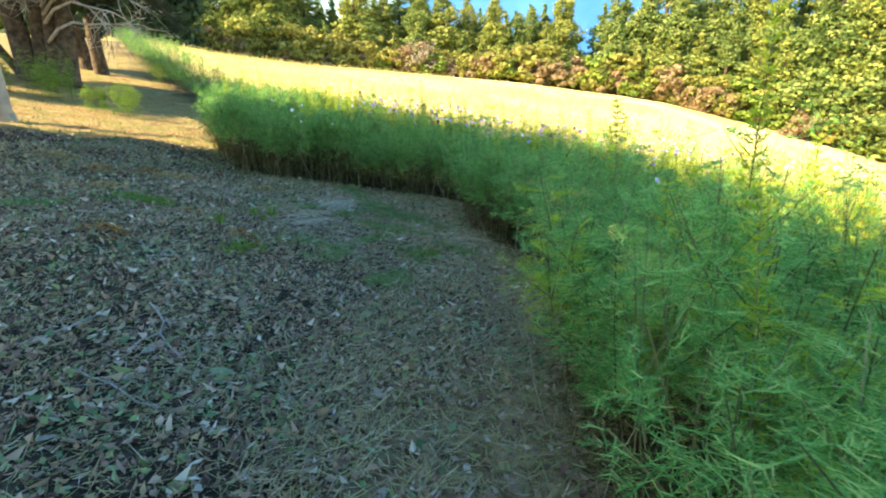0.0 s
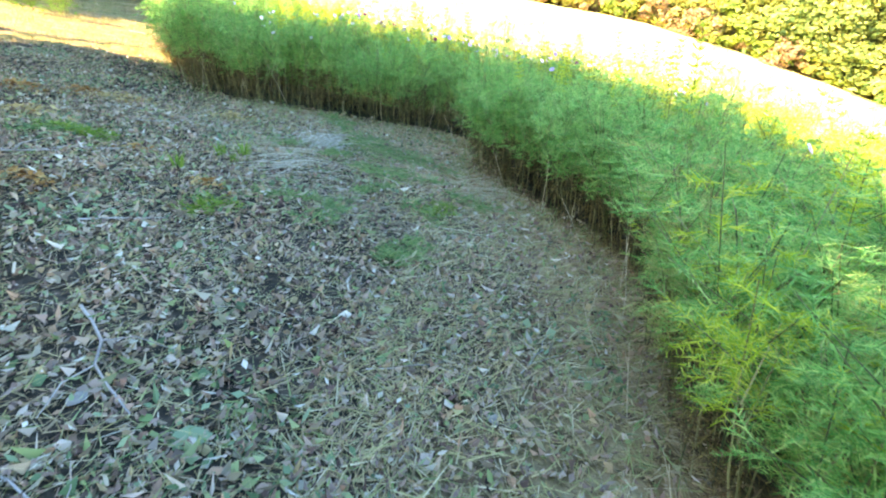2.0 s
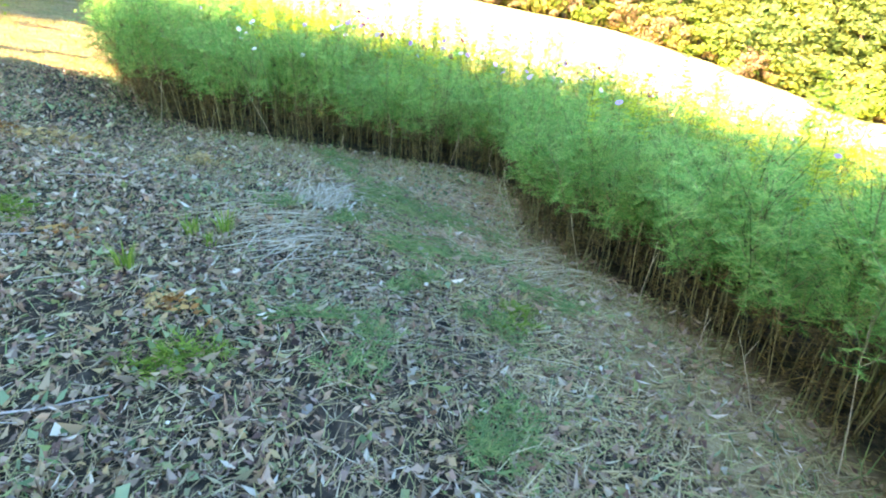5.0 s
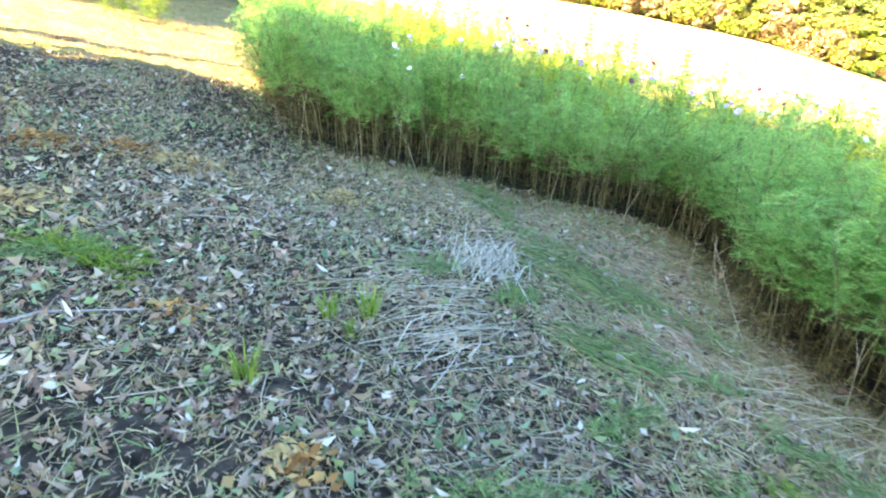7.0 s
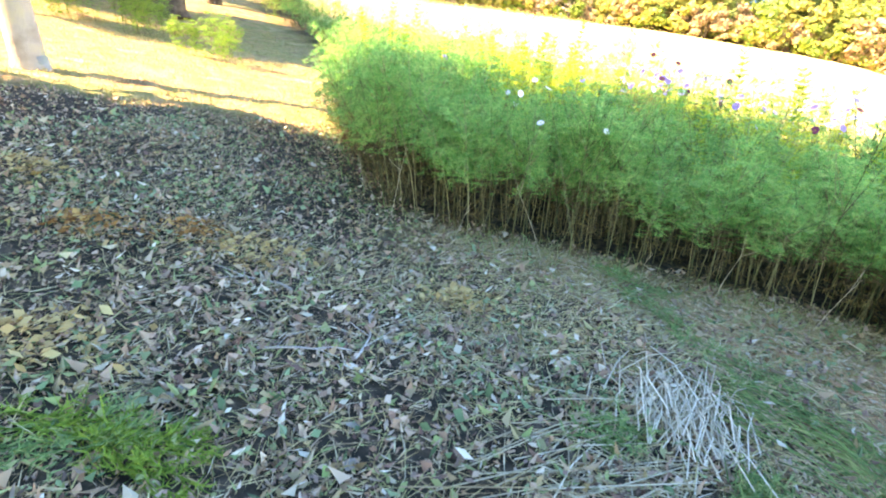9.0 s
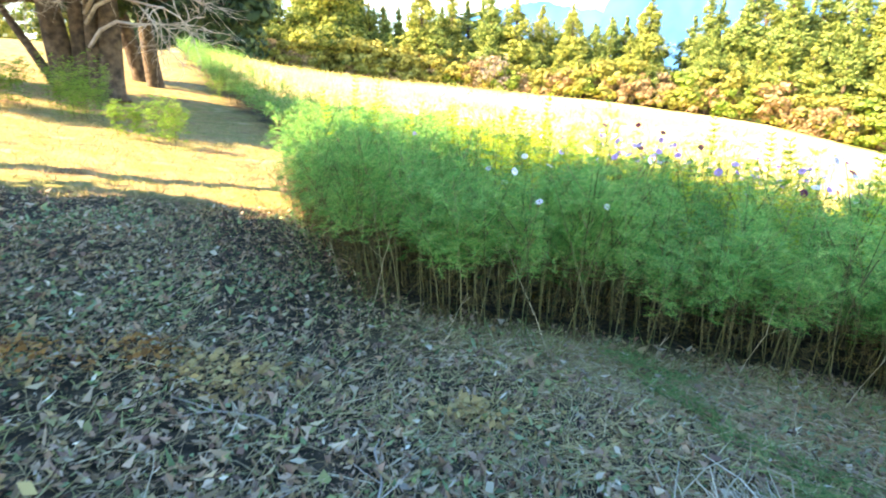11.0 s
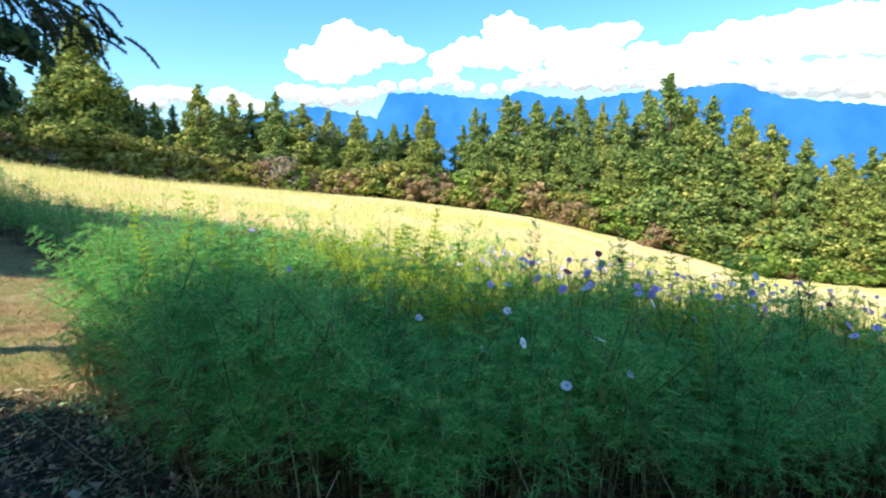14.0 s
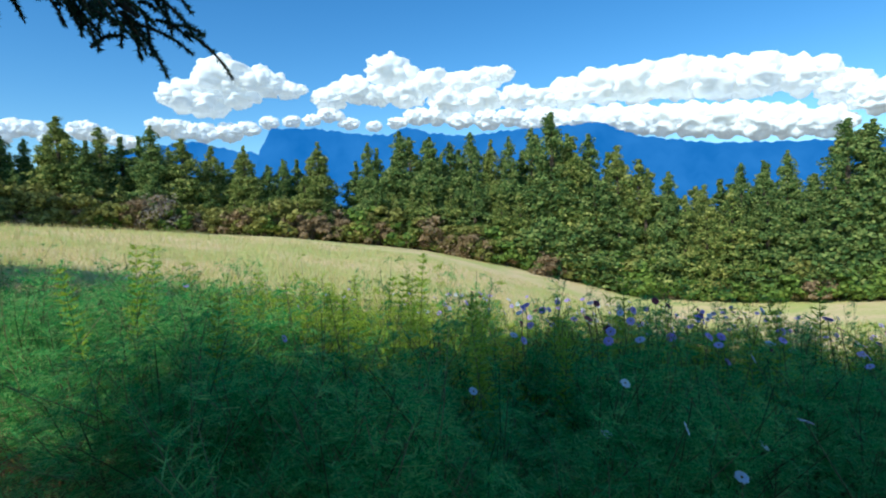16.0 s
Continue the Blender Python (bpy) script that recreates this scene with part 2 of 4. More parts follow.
EDGE = np.array([(0.55, -7), (0.6, -1), (0.72, 2.2), (0.70, 2.9), (0.85, 3.6), (1.08, 4.2), (1.25, 4.9), (1.2, 5.7), (0.8, 6.5), (0.5, 7.2),
                 (0.7, 8.2), (0.55, 9.0), (-0.4, 9.12), (-1.2, 9.15), (-2.3, 9.2), (-3.1, 9.35), (-3.6, 10.1), (-4.0, 11.1), (-4.38, 12.2),
                 (-4.5, 13.2), (-4.55, 14.6), (-5.2, 17.2), (-6.7, 19.8), (-9.2, 24), (-15.6, 33), (-24, 46)])


def into_bed(x, y):
    """How far a point lies behind the front edge of the flower bed; negative in front of it."""
    P = np.stack([np.asarray(x, float).ravel(), np.asarray(y, float).ravel()], 1)
    best, sign = np.full(len(P), 1e9), np.ones(len(P))
    for a, b in zip(EDGE[:-1], EDGE[1:]):
        d = b - a
        t = np.clip(((P - a) @ d) / (d @ d), 0, 1)
        q = P - (a + t[:, None] * d)
        dist = np.hypot(q[:, 0], q[:, 1])
        s = np.sign(d[1] * (P[:, 0] - a[0]) - d[0] * (P[:, 1] - a[1]))
        hit = dist < best - 1e-9
        best, sign = np.where(hit, dist, best), np.where(hit, s, sign)
    return (best * sign).reshape(np.shape(x))


def mulch_shade_line(x, y):
    """Positive on the mulched ground by the path, negative on the dry turf beyond it; the border is drawn along the
    shade's edge.
    """
    return 12.1 + 0.42 * (np.asarray(x) + 4.6) - np.asarray(y)


def axis(lo, hi, fine_lo, fine_hi, step, grow=1.13):
    a = list(np.arange(fine_lo, fine_hi, step))
    s = step
    while a[-1] < hi:
        s *= grow
        a.append(a[-1] + s)
    s = step
    while a[0] > lo:
        s *= grow
        a.insert(0, a[0] - s)
    return np.array(a)


def build_ground():
    xs, ys = axis(-2500, 2500, -9, 4, 0.07), axis(-2500, 2500, -1, 14, 0.07)
    X, Y = np.meshgrid(xs, ys)
    Z = land(X, Y)
    near = (np.abs(X + 2.5) < 8) & (np.abs(Y - 6) < 10)
    Z = Z + np.where(near, rng.normal(0, 0.008, X.shape), 0)
    n, m = X.shape
    i = np.arange(n * m).reshape(n, m)
    F = np.stack([i[:-1, :-1], i[:-1, 1:], i[1:, 1:], i[1:, :-1]], -1).reshape(-1, 4)
    me = tri_mesh("ground", np.stack([X, Y, Z], -1).reshape(-1, 3), F, [ground_material()], None, True)
    d = into_bed(X, Y)
    # dark soil fills the shape of the shade, and runs under the bed's front
    mulch = np.maximum(smoothstep(-0.4, 0.5, mulch_shade_line(X, Y)), smoothstep(-0.1, 0.3, d)) * smoothstep(3.5, 1.5, d)
    straw = smoothstep(-1.15, -0.35, d + 0.25 * np.sin(2.1 * X + 1.1 * Y)) * smoothstep(0.45, 0.0, d) * smoothstep(-3.4, -1.8, X)
    field = smoothstep(1.5, 3.5, d)
    for name, a in (("mulch", mulch), ("straw", straw), ("field", field)):
        at = me.attributes.new(name, "FLOAT", "POINT")
        at.data.foreach_set("value", a.ravel().astype(np.float32))
    tagged(new("ground", me), "sloping ground of dark mulch, dry turf and tawny meadow", "ground", kind="structure")


def ground_material():
    m = bpy.data.materials.new("soil_and_meadow")
    m.use_nodes = True
    t = m.node_tree
    n, link = t.nodes.new, t.links.new
    bs = next(x for x in t.nodes if x.type == "BSDF_PRINCIPLED")
    bs.inputs["Roughness"].default_value = 0.9
    bs.inputs["Specular IOR Level"].default_value = 0.1
    geo = n("ShaderNodeNewGeometry")

    def noisy(scale, stops, detail=6.0):
        a = n("ShaderNodeTexNoise")
        a.inputs["Scale"].default_value, a.inputs["Detail"].default_value = scale, detail
        link(geo.outputs["Position"], a.inputs["Vector"])
        r = n("ShaderNodeValToRGB")
        while len(r.color_ramp.elements) < len(stops):
            r.color_ramp.elements.new(0.5)
        for k, (e, c) in enumerate(zip(r.color_ramp.elements, stops)):
            e.position, e.color = 0.3 + 0.4 * k / (len(stops) - 1), (*c, 1)
        link(a.outputs["Fac"], r.inputs["Fac"])
        return r.outputs[0]

    def blend(fac, a, b):
        x = n("ShaderNodeMix")
        x.data_type = "RGBA"
        link(fac, x.inputs[0])
        link(a, x.inputs[6])
        link(b, x.inputs[7])
        return x.outputs[2]

    def mask(name):
        a = n("ShaderNodeAttribute")
        a.attribute_name = name
        return a.outputs["Fac"]

    turf = noisy(1.3, [(0.15, 0.095, 0.05), (0.35, 0.24, 0.12), (0.19, 0.19, 0.065), (0.43, 0.31, 0.18)], 9)
    soil = noisy(14.0, [(0.02, 0.016, 0.013), (0.05, 0.04, 0.03), (0.12, 0.09, 0.065)])
    straw = noisy(9.0, [(0.10, 0.06, 0.035), (0.36, 0.25, 0.13), (0.54, 0.41, 0.23)])
    meadow_a = noisy(0.09, [(0.75, 0.55, 0.26), (0.42, 0.54, 0.11), (0.85, 0.63, 0.38), (0.52, 0.56, 0.14)], 8)
    meadow_b = noisy(2.5, [(0.54, 0.47, 0.17), (0.79, 0.60, 0.36)], 8)
    half = n("ShaderNodeValue")
    half.outputs[0].default_value = 0.45
    meadow = blend(half.outputs[0], meadow_a, meadow_b)
    col = blend(mask("mulch"), turf, soil)
    col = blend(mask("straw"), col, straw)
    col = blend(mask("field"), col, meadow)
    link(col, bs.inputs["Base Color"])
    fine = n("ShaderNodeTexNoise")
    fine.inputs["Scale"].default_value, fine.inputs["Detail"].default_value = 30, 8
    link(geo.outputs["Position"], fine.inputs["Vector"])
    b = n("ShaderNodeBump")
    b.inputs["Strength"].default_value, b.inputs["Distance"].default_value = 0.7, 0.03
    link(fine.outputs["Fac"], b.inputs["Height"])
    link(b.outputs[0], bs.inputs["Normal"])
    return m


build_ground()


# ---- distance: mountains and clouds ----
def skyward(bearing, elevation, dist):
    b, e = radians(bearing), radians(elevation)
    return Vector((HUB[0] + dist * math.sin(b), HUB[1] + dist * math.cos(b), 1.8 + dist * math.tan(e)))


def build_mountain(name, profile, dist, label):
    bs = np.arange(profile[0][0], profile[-1][0], 0.25)
    es = np.interp(bs, [p[0] for p in profile], [p[1] for p in profile])
    es = es + 0.06 * np.sin(bs * 2.9) + 0.05 * np.sin(bs * 7.1 + 1) + 0.03 * np.sin(bs * 17.0)
    rows = [(1.0, 0), (0.75, -130), (0.45, -330), (-0.1, -700)]
    V = [skyward(b, e * k, dist + off + (40 * math.sin(b * 3.3) if k < 1 else 0)) for k, off in rows for b, e in zip(bs, es)]
    w = len(bs)
    F = [(r * w + c, (r + 1) * w + c, (r + 1) * w + c + 1, r * w + c + 1) for r in range(len(rows) - 1) for c in range(w - 1)]
    tagged(new(name, tri_mesh(name, V, F, [M_MOUNTAIN_GLOW], None, True)), label, "mountain", kind="structure")


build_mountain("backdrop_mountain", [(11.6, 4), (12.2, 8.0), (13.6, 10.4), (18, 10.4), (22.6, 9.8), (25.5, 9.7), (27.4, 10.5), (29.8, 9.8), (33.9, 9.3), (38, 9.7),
                                     (45, 9.8), (47.3, 9.9), (51, 8.2), (57.6, 6.9), (64.7, 6.3), (75, 5.6), (95, 4)], 4200, "blue mountain ridge beyond the wood with painted haze")
build_mountain("backdrop_hill", [(-12, 4), (-2, 7.5), (6.2, 9.0), (9.7, 8.2), (11.9, 8.0), (16, 6), (20, 3)], 4400, "blue hill beside the ridge with painted haze")


def build_cloud(puffs, label, seed):
    """A cumulus: each puff (bearing, elevation, size in degrees) is a ragged heart with smaller billows on its upper side."""
    r = random.Random(seed)
    bm = bmesh.new()
    for b, e, size in puffs:
        for k in range(17):
            if k:
                a, q = r.uniform(-0.35, math.pi + 0.35), r.uniform(0.45, 0.95)
                c = skyward(b + 1.35 * q * size * math.cos(a), e + 0.75 * q * size * math.sin(a) - 0.1 * size, 4600 + r.uniform(-70, 20))
                s = 80 * size * r.uniform(0.28, 0.72)
            else:
                c, s = skyward(b, e - 0.1 * size, 4600), 80 * size * 1.2
            made = bmesh.ops.create_icosphere(bm, subdivisions=3 if k else 4, radius=s)
            for v in made["verts"]:
                d = v.co.normalized()
                q = noise.fractal(d * 1.9 + Vector((b, e, k)), 0.8, 2.1, 6)
                v.co = v.co * (1 + 0.38 * q)
                v.co.x *= 1.15
                v.co.z *= 0.72 if d.z < 0 else 0.88
                v.co += c
    me = bpy.data.meshes.new("cloud")
    bm.to_mesh(me)
    bm.free()
    me.materials.append(M_CLOUD_GLOW)
    me.polygons.foreach_set("use_smooth", np.ones(len(me.polygons), bool))
    tagged(new("cloud", me), label, "cloud", kind="structure")


build_cloud([(-9, 9.0, 1.0), (-7.4, 9.4, 0.8), (-6, 9.4, 0.7), (-4.6, 8.8, 0.7), (-2.6, 9.6, 0.8), (-1.2, 9.2, 0.7), (0.6, 8.7, 0.7)], "low white cloud over the wood", 1)
build_cloud([(6.0, 13.0, 1.4), (9.2, 14.9, 1.9), (12.9, 14.7, 1.4), (15.4, 14.1, 0.9), (7.6, 12.6, 1.4), (10.6, 13.4, 1.2), (16.6, 14.2, 0.5)], "white cumulus with two heads", 2)
build_cloud([(3.6, 10.2, 0.8), (5.2, 10.0, 0.9), (7.2, 9.8, 0.9), (9.6, 9.9, 0.9), (11.4, 10.3, 0.7), (13.4, 10.9, 0.6), (15.6, 11.1, 0.6), (17.6, 11.2, 0.6)], "low white cloud shelf above the ridge", 5)
build_cloud([(19.6, 13.2, 1.1), (22.2, 14.2, 1.4), (25.8, 16.0, 1.7), (27.6, 13.8, 1.4), (30.5, 14.8, 1.5), (33.8, 14.6, 1.4), (36.0, 14.9, 1.2), (37.8, 15.3, 0.8), (32, 12.8, 1.4), (35.6, 12.8, 1.4), (39.2, 13.0, 1.3),
             (19.4, 11.8, 0.8), (21.4, 10.9, 0.6), (24, 10.6, 0.55), (26.4, 10.9, 0.6), (28.6, 11.5, 0.9), (30.6, 11.4, 0.9), (33, 11.0, 0.9), (36, 10.9, 1.0), (38.6, 11, 1.0), (24.6, 13.6, 1.0)], "white cumulus bank over the ridge", 3)
build_cloud([(41.6, 12.5, 1.3), (44.6, 12.8, 1.5), (47.8, 13.3, 1.7), (51.2, 13.1, 1.9), (54.8, 13.1, 1.9), (58.2, 12.7, 1.9), (61.6, 12.3, 1.9), (64.8, 11.8, 1.6), (67.4, 10.4, 1.4), (69.8, 9.2, 1.3), (73, 8.6, 1.4), (77, 8.5, 1.5),
             (41.5, 10.5, 1.2), (43.6, 10.3, 1.2), (46, 10.4, 1.3), (48.4, 10.1, 1.4), (51, 9.7, 1.4), (53.6, 9.4, 1.5), (56.2, 9.1, 1.5), (58.8, 8.8, 1.5), (61.4, 8.4, 1.5), (64, 8.0, 1.4), (66.6, 7.7, 1.4)], "long white cloud bank on the ridge", 4)


# ---- trees ----
def leaf_lump(soup, c, r, n, g, leaf, mat=0, flat=0.8):
    """A clump of foliage: small leaves that face outwards from the clump's heart."""
    d = g.normal(size=(n, 3))
    d[:, 2] += 0.25
    d /= np.linalg.norm(d, axis=1)[:, None]
    p = np.asarray(c) + d * r * g.uniform(0.55, 1.05, (n, 1)) * [1, 1, flat]
    nrm = d + g.normal(0, 0.45, (n, 3))
    nrm /= np.linalg.norm(nrm, axis=1)[:, None]
    a = np.cross(nrm, g.normal(size=(n, 3)))
    a /= np.linalg.norm(a, axis=1)[:, None]
    b = np.cross(nrm, a)
    s = leaf * g.uniform(0.6, 1.3, (n, 1))
    V = np.stack([p + a * s, p - a * s * 0.5 + b * s * 0.8, p - a * s * 0.5 - b * s * 0.8], 1).reshape(-1, 3)
    soup.add(V, np.arange(n * 3).reshape(-1, 3), mat)


def conifer_meshes(seed, width, lumps, leaves, mat, leaf=0.045, low=0.04):
    """Trunk and crown of a conifer one unit high."""
    g = np.random.default_rng(seed)
    t = Soup()
    t.tube([(0, 0, -0.03), (0.004, 0, 0.3), (0, 0.004, 0.7), (0, 0, 0.97)], 0.022, 0.003, 8, 0, 0.1)
    c = Soup()
    for k in range(lumps):
        z = low + (1 - low) * (1 - math.sqrt(1 - g.random())) ** 0.85
        z = min(z, 0.985)
        rad = width * 1.06 * (1 - z) ** 0.74 * (0.85 + 0.3 * math.sin(z * 23 + seed)) * (0.6 if z < 0.1 else 1)
        a, q = g.uniform(0, 2 * math.pi), math.sqrt(g.uniform(0.25, 1))
        size = 0.028 + 0.052 * (1 - z) * g.uniform(0.4, 1.6)
        leaf_lump(c, (rad * q * math.cos(a), rad * q * math.sin(a), z), size, leaves, g, leaf * (0.20 + 0.20 * (1 - z)))
    for z in np.linspace(0.80, 0.99, 16):
        q = width * 0.9 * (1 - z) ** 0.88
        leaf_lump(c, (g.normal(0, 0.35) * q, g.normal(0, 0.35) * q, z), 0.012 + 0.05 * (1 - z), leaves // 2, g, leaf * 0.24)
    return t.mesh("trunk", [M_BARK], True), c.mesh("crown", [mat])


def place_tree(trunk_me, crown_me, x, y, h, wide, turn, name, label, category, group=""):
    ob = new(name)
    part("trunk", trunk_me, ob)
    part("crown", crown_me, ob)
    ob.matrix_world = pose(x, y, float(land(x, y)) - 0.05, 0, 0, turn) @ Matrix.Diagonal((h * wide, h * wide, h, 1))
    return tagged(ob, label, category, group)


def build_wood():
    kinds = [conifer_meshes(20 + k, 0.185 + 0.016 * k, 240, 80, M_CONIFER if k % 2 else M_CONIFER_DEEP, 0.034) for k in range(4)]
    cheap = [conifer_meshes(30 + k, 0.20 + 0.016 * k, 130, 70, M_CONIFER_DEEP if k % 2 else M_CONIFER, 0.042) for k in range(4)]
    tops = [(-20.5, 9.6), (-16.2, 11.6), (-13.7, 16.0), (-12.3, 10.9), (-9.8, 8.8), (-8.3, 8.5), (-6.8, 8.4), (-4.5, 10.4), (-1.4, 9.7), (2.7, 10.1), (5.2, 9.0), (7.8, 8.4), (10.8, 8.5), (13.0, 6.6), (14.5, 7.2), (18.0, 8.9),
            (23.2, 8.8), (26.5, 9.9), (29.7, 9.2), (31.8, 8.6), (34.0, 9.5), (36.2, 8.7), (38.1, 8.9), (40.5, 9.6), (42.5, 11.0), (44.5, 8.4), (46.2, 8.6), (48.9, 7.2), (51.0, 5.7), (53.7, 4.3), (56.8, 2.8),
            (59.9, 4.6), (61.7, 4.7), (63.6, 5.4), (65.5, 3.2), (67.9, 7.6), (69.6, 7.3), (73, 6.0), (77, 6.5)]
    r = random.Random(3)

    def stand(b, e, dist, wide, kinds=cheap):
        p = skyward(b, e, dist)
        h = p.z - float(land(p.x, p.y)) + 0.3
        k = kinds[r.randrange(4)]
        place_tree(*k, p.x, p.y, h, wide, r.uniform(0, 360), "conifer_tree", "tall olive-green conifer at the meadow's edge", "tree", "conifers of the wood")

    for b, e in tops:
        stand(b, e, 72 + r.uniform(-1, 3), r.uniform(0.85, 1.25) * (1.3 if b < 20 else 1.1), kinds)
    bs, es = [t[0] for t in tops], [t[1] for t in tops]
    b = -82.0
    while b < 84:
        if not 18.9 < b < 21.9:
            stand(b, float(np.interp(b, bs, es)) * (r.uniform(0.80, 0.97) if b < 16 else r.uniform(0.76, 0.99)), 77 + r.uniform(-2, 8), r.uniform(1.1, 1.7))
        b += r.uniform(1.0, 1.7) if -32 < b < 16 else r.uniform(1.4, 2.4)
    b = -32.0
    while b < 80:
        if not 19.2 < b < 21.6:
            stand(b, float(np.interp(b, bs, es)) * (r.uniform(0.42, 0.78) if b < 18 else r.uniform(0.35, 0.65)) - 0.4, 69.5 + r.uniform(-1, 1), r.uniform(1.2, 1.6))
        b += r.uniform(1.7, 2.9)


def shrub_mesh(seed, mat, lumps=34, leaves=60, leaf=0.045):
    g = np.random.default_rng(seed)
    c = Soup()
    for k in range(5):
        a = g.uniform(0, 6.28)
        c.tube([(0, 0, -0.05), (0.15 * math.cos(a), 0.15 * math.sin(a), 0.4), (0.35 * math.cos(a), 0.35 * math.sin(a), 0.75)], 0.02, 0.006, 4, 1)
    for k in range(lumps):
        a, q, z = g.uniform(0, 6.28), math.sqrt(g.uniform(0.05, 1)), g.uniform(0.12, 0.85)
        q *= 0.55 * (1.05 - 0.5 * z)
        leaf_lump(c, (q * math.cos(a), q * math.sin(a), z), g.uniform(0.10, 0.2), leaves, g, leaf)
    return c.mesh("shrub", [mat, M_BARK])


def build_shrubs():
    r = random.Random(11)
    kinds = [(shrub_mesh(40, M_SHRUB_RUST), "rust-brown autumn shrub below the conifers"), (shrub_mesh(41, M_SHRUB_OLIVE), "olive-yellow shrub below the conifers"),
             (shrub_mesh(42, M_BROADLEAF), "green shrub below the conifers"), (shrub_mesh(43, M_SHRUB_OLIVE), "olive-yellow shrub below the conifers"),
             (shrub_mesh(44, M_SHRUB_RUST), "rust-brown autumn shrub below the conifers")]
    b = -32.0
    while b < 80:
        for row in (0, 1):
            if row and r.random() < 0.35:
                continue
            p = skyward(b + r.uniform(-0.5, 0.5), 0, 67.5 + row * 1.6 + r.uniform(-0.5, 0.8))
            me, label = kinds[r.randrange(5) if b < 40 or r.random() < 0.5 else 2]
            ob = tagged(new("shrub", me), label, "shrub", "shrubs along the wood")
            h = r.uniform(1.9, 4.2) + row * 1.6
            ob.matrix_world = pose(p.x, p.y, float(land(p.x, p.y)) - 0.05, 0, 0, r.uniform(0, 360)) @ Matrix.Diagonal((h * 1.25, h * 1.25, h, 1))
        b += r.uniform(1.1, 1.9)
    p = skyward(3.0, 0, 66.2)
    ob = tagged(new("bare_shrub", shrub_mesh(50, M_SHRUB_GREY, 40, 24, 0.03)), "bare grey-brown rounded shrub at the meadow's edge", "shrub")
    ob.matrix_world = pose(p.x, p.y, float(land(p.x, p.y))) @ Matrix.Diagonal((4.2, 4.2, 4.6, 1))
    p = skyward(41.5, 0, 66.0)
    ob = tagged(new("red_shrub", shrub_mesh(51, M_SHRUB_RUST)), "reddish shrub at the meadow's edge", "shrub")
    ob.matrix_world = pose(p.x, p.y, float(land(p.x, p.y))) @ Matrix.Diagonal((4.0, 4.0, 2.4, 1))


def limb(soup, start, way, length, r0, g, depth, droop=0.1, twist=0.35, mat=0, kids=(3, 5)):
    """A crooked branch with side branches; yields its tips."""
    pts = [Vector(start)]
    d = Vector(way).normalized()
    n = 5
    for k in range(n):
        d = (d + Vector(g.normal(0, twist, 3)) * 0.5 + Vector((0, 0, -droop))).normalized()
        pts.append(pts[-1] + d * length / n)
    soup.tube(pts, r0, r0 * 0.3, 5 if r0 > 0.02 else 4, mat)
    tips = [pts[-1]]
    if depth:
        for k in range(g.integers(*kids)):
            i = int(g.integers(2, n + 1))
            side = (d + Vector(g.normal(0, 0.8, 3))).normalized()
            tips += limb(soup, pts[i], side, length * g.uniform(0.4, 0.7), r0 * 0.5, g, depth - 1, droop, twist, mat, kids)
    return tips


def big_tree(name, x, y, stems, crowns, leaf_mat, label, seed, leaf=0.16, per=120, thick=11, bark=None):
    """An old tree: leaning stems from one foot, limbs, and a crown of leafy clumps (cx, cy, cz, radius), all from its foot."""
    g = np.random.default_rng(seed)
    ob = new(name)
    z = float(land(x, y))
    ob.location = (x, y, z - 0.1)
    for sx, sy, tx, ty, h, r in stems:
        s = Soup()
        s.tube([(sx * 1.1, sy * 1.1, -0.1), (sx, sy, 0.25), (sx + tx * 0.3, sy + ty * 0.3, h * 0.3), (sx + tx * 0.7, sy + ty * 0.7, h * 0.65), (sx + tx, sy + ty, h)], r * 1.25, r * 0.45, 12, 0, 0.16)
        part("trunk", s.mesh("trunk", [bark or M_BARK], True), ob)
    s, c = Soup(), Soup()
    for cx, cy, cz, r in crowns:
        sx, sy, tx, ty, h, _ = stems[int(g.integers(len(stems)))]
        a = Vector((sx + tx * 0.8, sy + ty * 0.8, min(h * 0.8, cz)))
        b = Vector((cx, cy, cz))
        s.tube([a, a.lerp(b, 0.5) + Vector((0, 0, 0.15)), b], 0.10, 0.03, 6, 0)
        for k in range(int(thick * r * r)):
            d = g.normal(size=3)
            d /= np.linalg.norm(d)
            leaf_lump(c, np.array((cx, cy, cz)) + d * r * g.uniform(0.45, 1) * np.array((1, 1, 0.7)), g.uniform(0.35, 0.7), per // 2, g, leaf)
    part("limbs", s.mesh("limbs", [M_BARK], True), ob)
    part("crown", c.mesh("crown", [leaf_mat]), ob)
    return tagged(ob, label, "tree")


